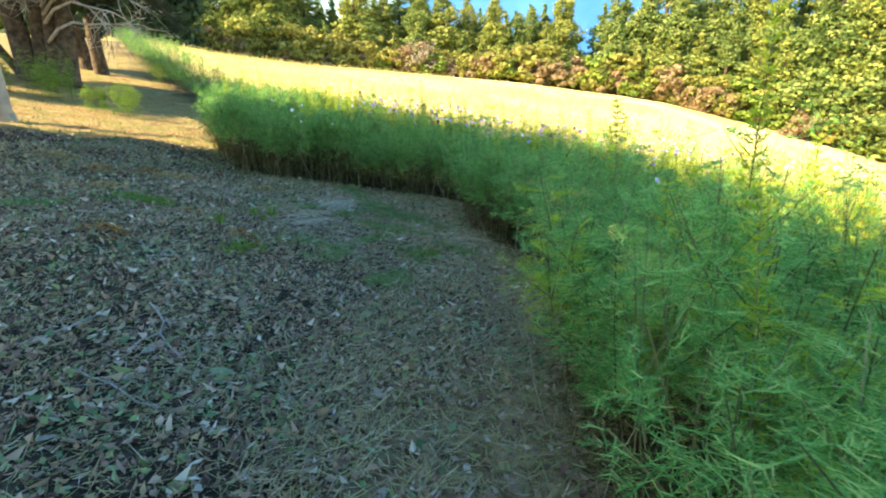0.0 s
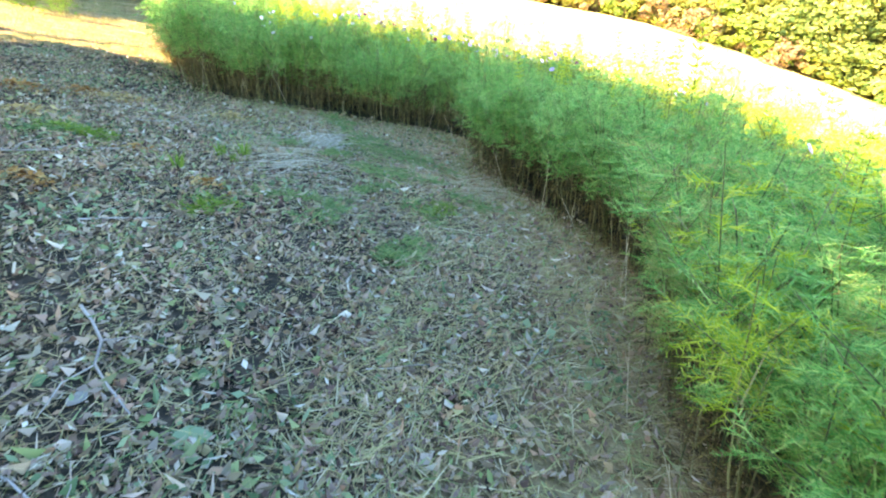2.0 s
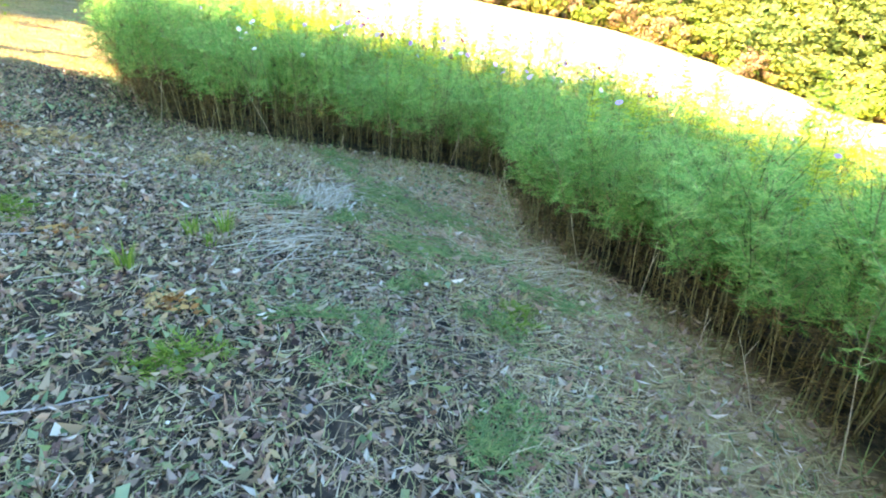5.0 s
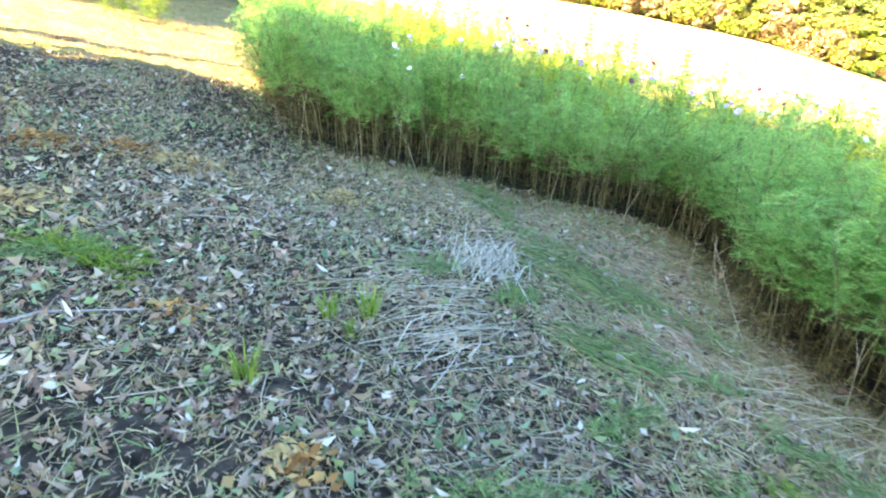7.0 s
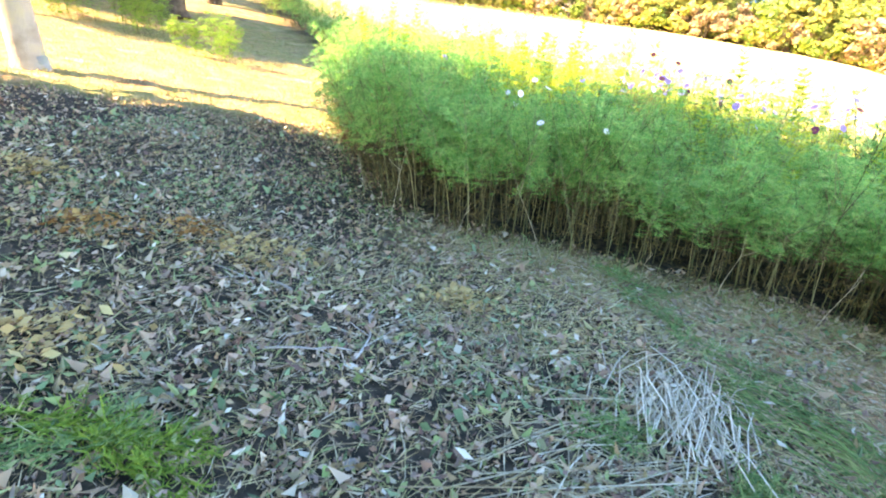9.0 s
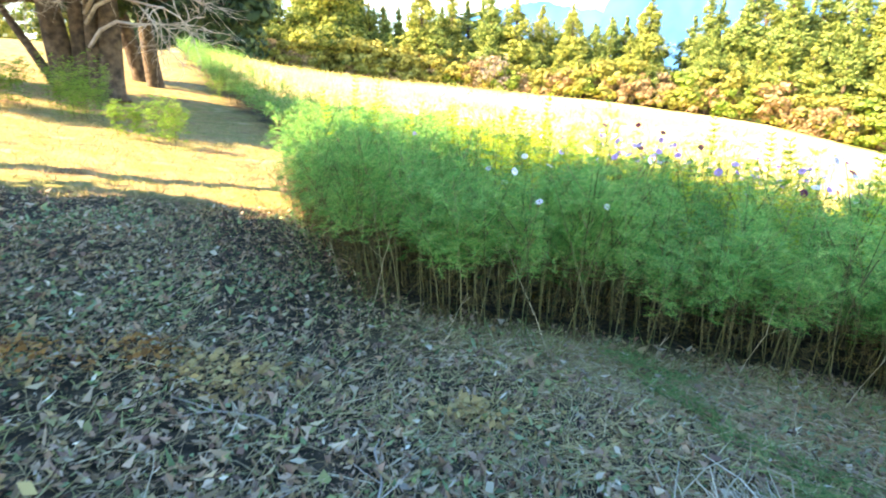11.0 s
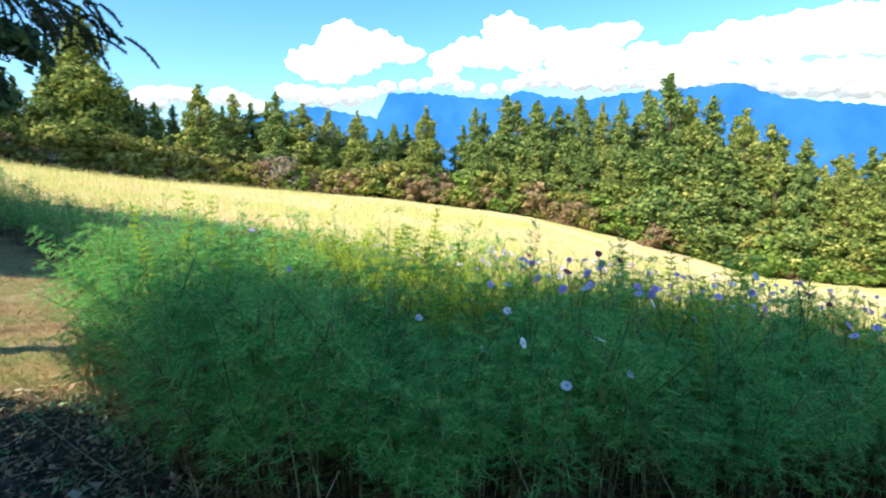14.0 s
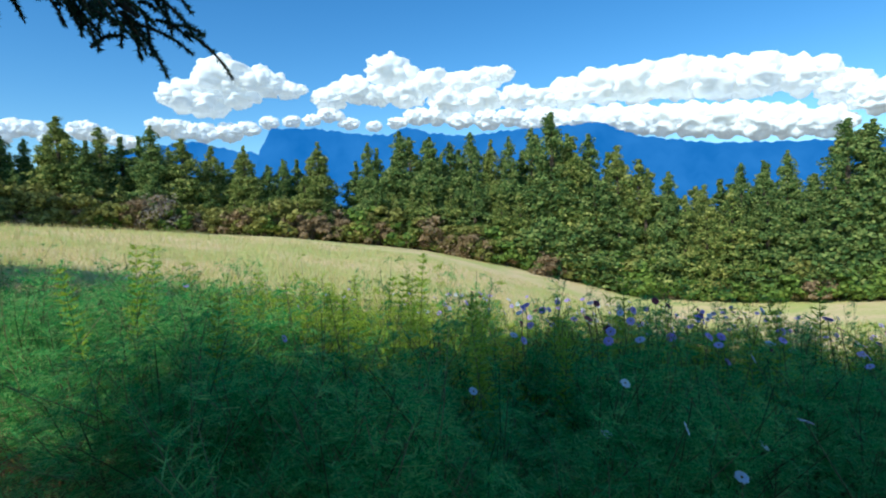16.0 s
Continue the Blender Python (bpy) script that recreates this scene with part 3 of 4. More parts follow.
def build_left_trees():
    big_tree("old_tree", -15.1, 23.6, [(-0.75, 0, -0.5, 0.2, 6.5, 0.42), (-0.2, 0.2, 0.1, 0.3, 7, 0.40), (0.35, 0.1, 0.3, 0.1, 6.5, 0.38), (0.85, -0.1, 0.5, 0.1, 6, 0.36), (-1.1, 0.2, -2.6, 0.4, 4.6, 0.16)],
             [(-1.5, 0.9, 5.3, 2.5), (1.2, 1.2, 5.2, 2.5), (0, -1, 8.5, 3.0), (2.8, 0.9, 4.6, 1.6), (-3.4, 0.6, 5.6, 2.0), (3.6, 1.2, 6.6, 2.2), (1.5, 1, 10.5, 2.6), (-1, 1, 11, 2.4),
              (1.7, 1.2, 3.8, 1.3), (3.3, 1.3, 3.5, 1.3), (4.5, 1.8, 3.2, 1.2), (5.0, 2.2, 4.4, 1.5), (-1.2, 1.6, 4.0, 1.3), (0.2, 1.7, 3.9, 1.2), (-0.6, -0.9, 4.4, 1.3), (1.2, -0.7, 4.3, 1.3)], M_DARKFIR, "old tree with several thick brown trunks from one foot", 61)
    big_tree("leaning_tree", -17.6, 30.6, [(0, 0, -0.9, 0, 6, 0.36)], [(-0.6, 0, 5.6, 2.2), (0.6, 0.5, 7.6, 2.4), (-2.2, 0.2, 5.2, 1.8), (-0.6, -0.6, 3.8, 1.3), (-2.2, -0.3, 3.8, 1.3)], M_DARKFIR, "brown leaning tree trunk with a dark crown", 62)
    big_tree("upright_tree", -16.45, 29.7, [(0, 0, -0.15, 0, 6.5, 0.33)], [(0.2, 0.2, 4.6, 1.6), (1.8, 0.3, 4.8, 1.6), (1.2, 0.3, 6.4, 2.0), (0, 0.5, 8.0, 2.4), (2.8, 0.4, 6.8, 2.0), (3.2, 0.6, 4.9, 1.3), (0.1, -0.7, 3.7, 1.3), (1.6, -0.4, 3.6, 1.3), (3.0, 0.0, 3.5, 1.2)], M_DARKFIR, "upright brown tree trunk with a dark crown", 63)
    big_tree("pale_tree", -8.5, 11.7, [(0, 0, -0.2, 0.1, 9.5, 0.19), (0.12, 0.05, -0.1, 0, 0.7, 0.10), (-0.1, 0.1, 0.1, 0, 0.8, 0.10)], [(0, 0, 10.2, 1.3)], M_BROADLEAF, "pale grey tree trunk with flared roots in the turf", 66, bark=M_BARK_PALE)
    t, c = conifer_meshes(70, 0.30, 300, 40, M_DARKFIR, 0.05, 0.03)
    place_tree(t, c, -29.5, 64.8, 21, 0.95, 30, "dark_fir", "dark blue-green fir with boughs down to the grass", "tree")
    place_tree(t, c, -36.5, 61.5, 22, 0.95, 200, "dark_fir", "dark blue-green fir with boughs down to the grass", "tree")
    # dead boughs that hang before the crown
    g = np.random.default_rng(64)
    s = Soup()
    for sx, sz, wx, wy, wz, n in ((-13.0, 5.2, 1.0, 0.0, 0.05, 2.8), (-12.9, 4.4, 1.0, 0.1, 0.0, 2.6), (-13.1, 4.7, 0.9, -0.2, -0.05, 2.4), (-12.9, 5.7, 1.0, 0.2, 0.0, 3.2), (-13.0, 3.7, 1.0, 0.1, 0.1, 2.4),
                                  (-13.0, 5.0, 0.2, -1, 0.0, 1.6), (-12.9, 6.1, 1.0, 0.1, -0.1, 3.0), (-13.6, 4.7, -0.8, -0.3, 0.0, 2.0), (-13.6, 5.5, -0.9, -0.2, 0.0, 2.2), (-13.2, 6.6, 0.7, -0.3, -0.1, 3.0)):
        limb(s, (sx, 22.3, sz), (wx, wy, wz), n, 0.045, g, 2, 0.04, 0.5, 0, (4, 7))
        s.tube([(-14.7, 23.4, sz - 0.6), (-13.9, 22.8, sz - 0.2), (sx, 22.3, sz)], 0.075, 0.045, 5)
    tagged(new("dead_bough", s.mesh("dead_bough", [M_DEADWOOD], True)), "tangle of bare grey dead boughs on the old tree", "branch")


def build_shade_trees():
    """Unseen trees placed beside and behind the path to cast the shade that lies over it."""
    rows = [(-8.6, 6.3, 71, [(0.4, 0.3, 4.8, 2.05), (0, 0, 6.4, 2.25), (-0.2, -0.2, 8.2, 1.9), (2.3, 1.2, 4.6, 1.7), (3.3, 1.9, 5.2, 1.5), (2.6, 0.0, 5.6, 1.7),
                              # crowns added to trim the shadow's edge and darken the bed
                              (-0.7, 3.0, 2.7, 1.0), (-2.3, 2.5, 2.7, 0.9), (-0.4, 1.9, 3.5, 0.95), (3.0, 2.3, 3.2, 1.1), (3.9, 1.9, 5.0, 1.3), (5.0, 2.6, 5.2, 1.3), (6.0, 3.2, 5.4, 1.2)]),
            (-10.2, 1.2, 72, [(0, 0, 5.0, 2.6), (0.4, 0.6, 7.0, 3.0), (-0.3, 0.2, 9.0, 2.4)]),
            # added for the dark stripe of shade on the turf
            (-16.8, 16.4, 77, [(0, 0, 5.2, 2.3), (0.3, 0.4, 7.0, 2.7), (0, 0.3, 9.0, 2.3)]),
            (-14.6, 2.7, 74, [(0, 0, 4.0, 2.5), (0.3, 0.5, 6.2, 2.9), (-0.2, 0.3, 8.6, 2.6), (0, 0.3, 10.2, 1.8)]),
            (-11.6, 4.2, 76, [(0, 0, 3.6, 2.2), (0.3, 0.3, 5.6, 2.7), (0, 0, 8.0, 2.3)]),
            # two more added to shade the far bed and the old trunks
            (-19.8, 19.4, 79, [(0, 0, 5.5, 2.2), (0.3, 0.3, 7.2, 2.4), (0, 0.2, 9.2, 2.2)]),
            (-23.8, 19.8, 78, [(0, 0, 6.0, 2.4), (0.3, 0.3, 8.2, 2.6), (0, 0, 10, 2.0)]),
            (-14.5, -1.8, 75, [(0, 0, 4.4, 2.6), (0.3, 0.5, 6.8, 3.0), (-0.2, 0.3, 9.2, 2.8), (0, 0.3, 11.6, 2.2)]),
            (-7.0, -3.2, 73, [(0, 0, 4.6, 2.6), (0.5, 0, 6.6, 2.8), (0, 2.7, 6.0, 2.1), (0.6, 2.0, 4.4, 1.7), (0, 0.4, 8.4, 1.9)])]
    for x, y, seed, crowns in rows:
        big_tree("shade_tree", x, y, [(0, 0, 0.1, 0.1, 10, 0.32)], crowns, M_DARKFIR, "tall dark conifer added out of view for its shade", seed, 0.19, 90, 15)


def build_bough():
    """The low drooping bough with tassels of needles."""
    g = np.random.default_rng(75)
    ob = new("drooping_bough")
    w = Soup()
    root = Vector((-8.45, 6.6, 3.9))
    tip = Vector((-3.54, 9.20, 2.20))
    mid = Vector((-4.15, 9.48, 2.72))
    main = [root, root.lerp(mid, 0.5) + Vector((0, 0, 0.1)), mid, mid.lerp(tip, 0.5) + Vector((0, 0, 0.03)), mid.lerp(tip, 0.86)]
    w.tube(main, 0.05, 0.006, 6)
    s = Soup()
    for k in range(240):
        u = g.uniform(-0.2, 0.86)
        p = mid.lerp(tip, u) + Vector(g.normal(0, 0.05, 3))
        d = (Vector((0.6, -0.2, -0.25)) + Vector(g.normal(0, 0.35, 3))).normalized()
        L = g.uniform(0.05, 0.16)
        pts = [p]
        for q in range(5):
            d = (d + Vector((0, 0, -0.2))).normalized()
            pts.append(pts[-1] + d * L / 5)
        w.tube(pts, 0.004, 0.002, 4)
        for q in range(int(1900 * L)):
            v = g.uniform(0.05, 1) * 4.999
            i = int(v)
            c = pts[i].lerp(pts[i + 1], v - i)
            e = (Vector(g.normal(0, 1, 3)) + (pts[i + 1] - pts[i]).normalized() * 1.1).normalized() * g.uniform(0.009, 0.015)
            o = e.cross(Vector(g.normal(0, 1, 3))).normalized() * 0.0022
            s.add([c - o, c + o, c + e], [(0, 1, 2)])
    part("wood", w.mesh("wood", [M_BARK]), ob)
    part("needles", s.mesh("needles", [M_DARKFIR]), ob)
    tagged(ob, "drooping dark conifer bough with tassels of needles", "branch")


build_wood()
build_shrubs()
build_left_trees()
build_shade_trees()
build_bough()


# ---- the flower bed ----
def feather(soup, base, way, length, g, mat, pairs=5, wide=0.0045):
    """One thread-leaved leaf."""
    d = Vector(way).normalized()
    side = d.cross(Vector((0, 0, 1)) + Vector(g.normal(0, 0.3, 3))).normalized()
    tip = Vector(base) + d * length + Vector((0, 0, -0.25 * length))
    o = side * wide * 0.6
    b = Vector(base)
    V, F = [b - o, b + o, tip], [(0, 1, 2)]
    for k in range(pairs):
        u = 0.25 + 0.7 * k / pairs
        p = b.lerp(tip, u)
        for sgn in (-1, 1):
            q = (d * 0.75 + side * sgn * 0.8 + Vector(g.normal(0, 0.3, 3))).normalized() * length * (0.50 - 0.28 * u)
            o = q.cross(Vector(g.normal(0, 1, 3))).normalized() * wide * 0.5
            n = len(V)
            V += [p - o, p + o, p + q]
            F.append((n, n + 1, n + 2))
    soup.add(V, F, mat)


def cosmos_plant(seed, h=1.1, leaves=40, low=0.42, pairs=7, wide=0.0050):
    """Stem and foliage of one cosmos plant, as two soups; material 0 foliage, 1 withered leaf."""
    g = np.random.default_rng(seed)
    st, fo = Soup(), Soup()
    lean, bow = g.normal(0, 0.07, 2), g.normal(0, 0.02)
    pts = [Vector((lean[0] * z * z * h + bow * math.sin(3 * z), lean[1] * z * z * h + bow * math.sin(2.2 * z + 1) * (z > 0), z * h)) for z in (-0.03, 0.35, 0.7, 1.0)]
    st.tube(pts, 0.0045, 0.002, 3)
    arms = [pts]
    for k in range(5):
        z = g.uniform(0.42, 0.85)
        a = g.uniform(0, 6.28)
        b = Vector((lean[0] * z * z * h, lean[1] * z * z * h, z * h))
        L = g.uniform(0.2, 0.38)
        e = b + Vector((math.cos(a) * L * 0.55, math.sin(a) * L * 0.55, L * 0.8))
        e.z = min(e.z, h * 1.03)
        st.tube([b, e], 0.003, 0.0015, 3)
        arms.append([b, b.lerp(e, 0.33), b.lerp(e, 0.66), e])
    for k in range(leaves):
        arm = arms[int(g.integers(len(arms)))] if g.random() < 0.62 else pts
        v = (g.uniform(low, 1) if arm is pts else g.uniform(0.2, 1)) * 2.999
        i = int(v)
        p = arm[i].lerp(arm[i + 1], v - i)
        a = g.uniform(0, 6.28)
        dry = p.z < 0.48 * h and g.random() < 0.4
        feather(fo, p, (math.cos(a), math.sin(a), g.uniform(-0.1, 0.7)), g.uniform(0.10, 0.18), g, 1 if dry else 0, pairs, wide)
    for k in range(9 if wide < 0.0055 else 0):
        z, a = g.uniform(0.08, 0.5), g.uniform(0, 6.28)
        feather(fo, (lean[0] * z * z * h, lean[1] * z * z * h, z * h), (math.cos(a), math.sin(a), g.uniform(-0.9, 0.2)), g.uniform(0.09, 0.17), g, 1, 4, wide * 1.5)
    return st, fo


def cosmos_spire(seed):
    """A tall narrow shoot that stands above the crowd, with short whorled leaves along its upper half."""
    g = np.random.default_rng(seed)
    st, fo = Soup(), Soup()
    h = g.uniform(1.36, 1.55)
    lean = g.normal(0, 0.05, 2)
    pts = [Vector((lean[0] * z * z, lean[1] * z * z, z * h)) for z in (-0.03, 0.35, 0.7, 1.0)]
    st.tube(pts, 0.0048, 0.0018, 4)
    for z in np.arange(0.45, 1.0, 0.028):
        p = Vector((lean[0] * z * z, lean[1] * z * z, z * h))
        a0 = g.uniform(0, 6.28)
        for k in range(4):
            a = a0 + k * 1.57 + g.normal(0, 0.25)
            feather(fo, p, (math.cos(a), math.sin(a), g.uniform(0.5, 1.1)), (0.145 - 0.09 * z) * g.uniform(0.8, 1.3), g, 0, 5, 0.0075)
    return st, fo


def scatter(x0, x1, y0, y1, density, lo, hi, g, keep=None):
    n = int((x1 - x0) * (y1 - y0) * density)
    x, y = g.uniform(x0, x1, n), g.uniform(y0, y1, n)
    d = into_bed(x, y)
    ok = (d > lo) & (d < hi)
    if keep is not None:
        ok &= keep(x, y)
    return x[ok], y[ok], d[ok]


def out_of_bed(x, y):
    """The way out of the bed, on the map."""
    e = 0.05
    gx = (into_bed(x + e, y) - into_bed(x - e, y)) / (2 * e)
    gy = (into_bed(x, y + e) - into_bed(x, y - e)) / (2 * e)
    return -gx, -gy


def plant_pose(x, y, d, g, ox, oy):
    lean = max(0.0, 0.55 - d) * 17 * g.uniform(0.3, 1.2) + g.normal(0, 7)
    tilt = Matrix.Rotation(radians(lean), 4, Vector((-oy, ox, 0)))
    s = g.uniform(0.86, 1.16)
    if g.random() < 0.04:
        s *= 1.2
    s *= 1 + 0.10 * math.sin(3.7 * x + 2.1 * math.sin(2.9 * y)) + 0.08 * math.sin(7.9 * x - 6.1 * y)
    turn = Matrix.Rotation(g.uniform(0, 6.28), 4, "Z")
    return Matrix.Translation((x, y, float(land(x, y)) - 0.01)) @ tilt @ turn @ Matrix.Diagonal((1.05, 1.05, s, 1))


def build_bed():
    g = np.random.default_rng(81)
    full = [cosmos_plant(100 + k, 1.1, 46, 0.34 + 0.05 * (k % 5), 8, 0.0036) for k in range(7)]
    tops = [cosmos_plant(120 + k, 1.12, 32, 0.38, 5, 0.0078) for k in range(6)]
    spires = [cosmos_spire(160 + k) for k in range(4)]
    coarse = [cosmos_plant(140 + k, 1.12, 20, 0.3, 3, 0.014) for k in range(4)]
    # the plants along the front of the bed, one by one
    singles = []
    for k, (st, fo) in enumerate(full):
        ob = new("cosmos_plant", st.mesh("cosmos_stem", [M_STEM]))
        part("foliage", fo.mesh("cosmos_foliage", [M_FERN_YELLOW if k > 4 else M_FERN, M_WITHER]), ob)
        singles.append(tagged(ob, "yellowing feathery cosmos plant at the bed's edge" if k > 4 else "green feathery cosmos plant at the bed's edge", "flower plant", "cosmos plants along the bed"))
    x, y, d = scatter(-5.4, 2.2, 1.5, 13.5, 26, 0.02, 0.42, g)
    order = g.permutation(len(x))[:290]
    x, y, d = x[order], y[order], d[order]
    ox, oy = out_of_bed(x, y)
    for k in range(len(x)):
        m = plant_pose(x[k], y[k], d[k], g, ox[k], oy[k])
        if k < len(singles):
            singles[k].matrix_world = m
        else:
            src = singles[k % (7 if y[k] < 5.5 else 5)]
            o = copy_thing(src, Matrix.Identity(4))
            o.matrix_basis = m
    # the crowd behind them
    soup, stems = Soup(), Soup()

    def sow(kinds, x, y, d, sun_tone=0, tall=0.0, squash=1.0):
        ox, oy = out_of_bed(x, y)
        data = [(a.arrays(), b.arrays()) for a, b in kinds]
        for k in range(len(x)):
            m = np.array(plant_pose(x[k], y[k], d[k], g, ox[k], oy[k]))
            m[:3, 2] *= squash
            if g.random() < tall:
                m[:3, 2] *= g.uniform(1.14, 1.42)
                m[:3, :2] *= 0.62
            (sv, sf, sm), (fv, ff, fm) = data[int(g.integers(len(data)))]
            stems.add(sv @ m[:3, :3].T + m[:3, 3], sf, sm)
            # slot 2 is the sunlit tone; below y 4.5 it marks stray yellowing plants
            soup.add(fv @ m[:3, :3].T + m[:3, 3], ff, np.where(fm == 0, 2 if y[k] < 4.5 and g.random() < 0.14 else sun_tone, fm))

    sow(full, *scatter(-5.6, 3, -3, 14.5, 46, 0.0, 0.75, g))
    sow(full, *scatter(-5.6, 4, -3, 15, 13, 0.75, 1.7, g))
    sow(tops, *scatter(-6, 6, -4, 17, 28, 0.75, 1.8, g))
    # slot 2 gives the back of the bed and the shoots their sunlit tone
    sow(tops, *scatter(-6, 7, -2, 18, 25, 1.8, 3.6, g), 2, 0.10)
    sow(full, *scatter(-6, 7, -2, 18, 4.5, 1.2, 3.8, g), 0, 0.9)
    sow(tops, *scatter(-3.2, 3.2, 5.5, 13, 22, 0.5, 2.2, g), 0, 0.0, 0.52)
    sow(tops, *scatter(-6, 11, 0, 19, 8, 3.6, 6.5, g), 2, 0.14)
    sow(spires, *scatter(-5, 0, 9.3, 14, 2.6, 0.35, 3.2, g), 2)
    sow(spires, *scatter(-1, 5, 1, 14, 1.8, 0.3, 2.8, g), 2)
    sow(coarse, *scatter(-4, 14, 4, 26, 5, 6.2, 11, g), 2, 0.0, 0.42)
    sow(coarse, *scatter(-26, -4, 14.2, 47, 15, 0.0, 1.5, g))
    sow(coarse, *scatter(-26, -4, 16, 47, 4, 1.5, 4, g))
    tagged(new("cosmos_foliage", soup.mesh("cosmos_crowd", [M_FERN, M_WITHER, M_FERN_SUNLIT_YELLOW])), "dense feathery green foliage of the cosmos bed", "foliage", kind="stuff")
    tagged(new("cosmos_stems", stems.mesh("cosmos_stalks", [M_STEM])), "crowded thin green and tan stems of the cosmos bed", "stems", kind="stuff")


def flower(petal_mat, label, seed):
    """A cosmos flower on its stalk: eight petals round a disc; the stalk's foot is at the origin and the head one metre up."""
    g = np.random.default_rng(seed)
    st = Soup()
    st.tube([(0, 0, -0.9), (0.02, 0, -0.4), (0, 0, 0)], 0.0028, 0.0018, 4)
    ob = new("cosmos_flower", st.mesh("flower_stalk", [M_STEM]))
    pe = Soup()
    for k in range(8):
        a = 2 * math.pi * k / 8 + g.normal(0, 0.06)
        c, s = math.cos(a), math.sin(a)
        prof = [(0.006, 0.003, 0.004), (0.018, 0.011, 0.008), (0.030, 0.0135, 0.009), (0.038, 0.010, 0.006)]
        V = []
        for r, w, z in prof:
            V += [(c * r - s * w, s * r + c * w, z), (c * r + s * w, s * r - c * w, z + 0.002 * g.random())]
        V.append((c * 0.041, s * 0.041, 0.004))
        F = []
        for q in range(3):
            F += [(2 * q, 2 * q + 1, 2 * q + 3), (2 * q, 2 * q + 3, 2 * q + 2)]
        F.append((6, 7, 8))
        pe.add(V, F)
    head = new("petals", pe.mesh("petals", [petal_mat]))
    head.parent = ob
    head.matrix_basis = Matrix.Rotation(radians(48), 4, "X") @ Matrix.Diagonal((0.55, 0.55, 0.55, 1))
    bm = bmesh.new()
    bmesh.ops.create_icosphere(bm, subdivisions=1, radius=0.008)
    for v in bm.verts:
        v.co.z = v.co.z * 0.6 + 0.006
    me = bpy.data.meshes.new("disc")
    bm.to_mesh(me)
    bm.free()
    me.materials.append(M_DISC)
    dc = part("disc", me, ob, "yellow-brown flower disc")
    dc.matrix_basis = head.matrix_basis.copy()
    return tagged(ob, label, "flower", "flowers of the bed")


def build_flowers():
    g = np.random.default_rng(91)
    lilac = flower(M_PETAL, "lilac cosmos flower on a thin stalk", 1)
    pale = flower(M_PETAL_PALE, "pale lilac-white cosmos flower on a thin stalk", 2)
    dark = flower(M_PETAL_DARK, "dark maroon cosmos flower on a thin stalk", 3)
    spots = [(pale, -2.0, 9.39, 1.16), (pale, -2.09, 9.06, 1.10), (pale, -1.49, 9.13, 0.87), (pale, -1.92, 8.77, 1.17), (lilac, -1.2, 10.72, 1.21), (dark, -1.11, 9.93, 1.34), (lilac, -1.03, 9.66, 1.17),
             (lilac, -1.1, 9.56, 1.15), (dark, -1.3, 10.2, 1.33), (dark, -0.9, 10.0, 1.28), (pale, -2.22, 10.15, 0.98), (pale, -1.19, 9.34, 1.14),
             (pale, -2.13, 9.37, 0.99), (pale, -1.94, 8.96, 0.93), (lilac, -0.55, 9.53, 1.10), (lilac, -2.92, 11.03, 1.2)]
    for k in range(600):
        y = g.uniform(2.5, 17) if k % 2 else g.uniform(9.3, 14)
        x = g.uniform(-4.5, 9.5) if k % 2 else g.uniform(-1.2, 7)
        d = float(into_bed(np.array([x]), np.array([y]))[0])
        if d < 0.5 or d > 6.4 or g.random() > (0.10 if x < -2.2 else 0.75):
            continue
        kind = lilac if g.random() < 0.66 else (pale if g.random() < 0.6 else dark)
        spots.append((kind, x, y, float(land(x, y)) + g.uniform(1.22, 1.56)))
    used = set()
    for k, (kind, x, y, z) in enumerate(spots):
        m = pose(x, y, z, g.uniform(-30, 25), g.uniform(-22, 22), g.uniform(-80, 80))
        if kind not in used:
            used.add(kind)
            kind.matrix_world = m
        else:
            copy_thing(kind, m @ Matrix.Scale(1.1 if k < 16 else g.uniform(1.15, 1.7), 4))


# ---- what lies on the ground ----
def flakes(x, y, size, g, curl=0.55, slim=0.42, lift=0.016):
    """Curled dead leaves: two triangles folded along the middle."""
    n = len(x)
    z = land(x, y) + g.uniform(0.002, lift, n)
    a = g.uniform(0, 2 * math.pi, n)
    s = size * np.minimum(g.lognormal(-0.15, 0.42, n), 1.5)
    slim = slim * g.uniform(0.5, 1.5, n)
    tilt, up = g.normal(0, curl, n), g.normal(0, curl, n)
    c, q = np.cos(a), np.sin(a)
    base = np.stack([x - c * s * 0.5, y - q * s * 0.5, z - s * up * 0.25], 1)
    tip = np.stack([x + c * s * 0.5, y + q * s * 0.5, z + s * np.abs(up) * 0.5], 1)
    w = s * slim * 0.5
    l = np.stack([x - q * w, y + c * w, z + w * (0.35 + tilt)], 1)
    r = np.stack([x + q * w, y - c * w, z + w * (0.35 - tilt)], 1)
    V = np.stack([base, l, tip, r], 1).reshape(-1, 3)
    i = np.arange(n)[:, None] * 4
    return V, np.concatenate([i + [0, 1, 2], i + [0, 2, 3]], 1).reshape(-1, 3)


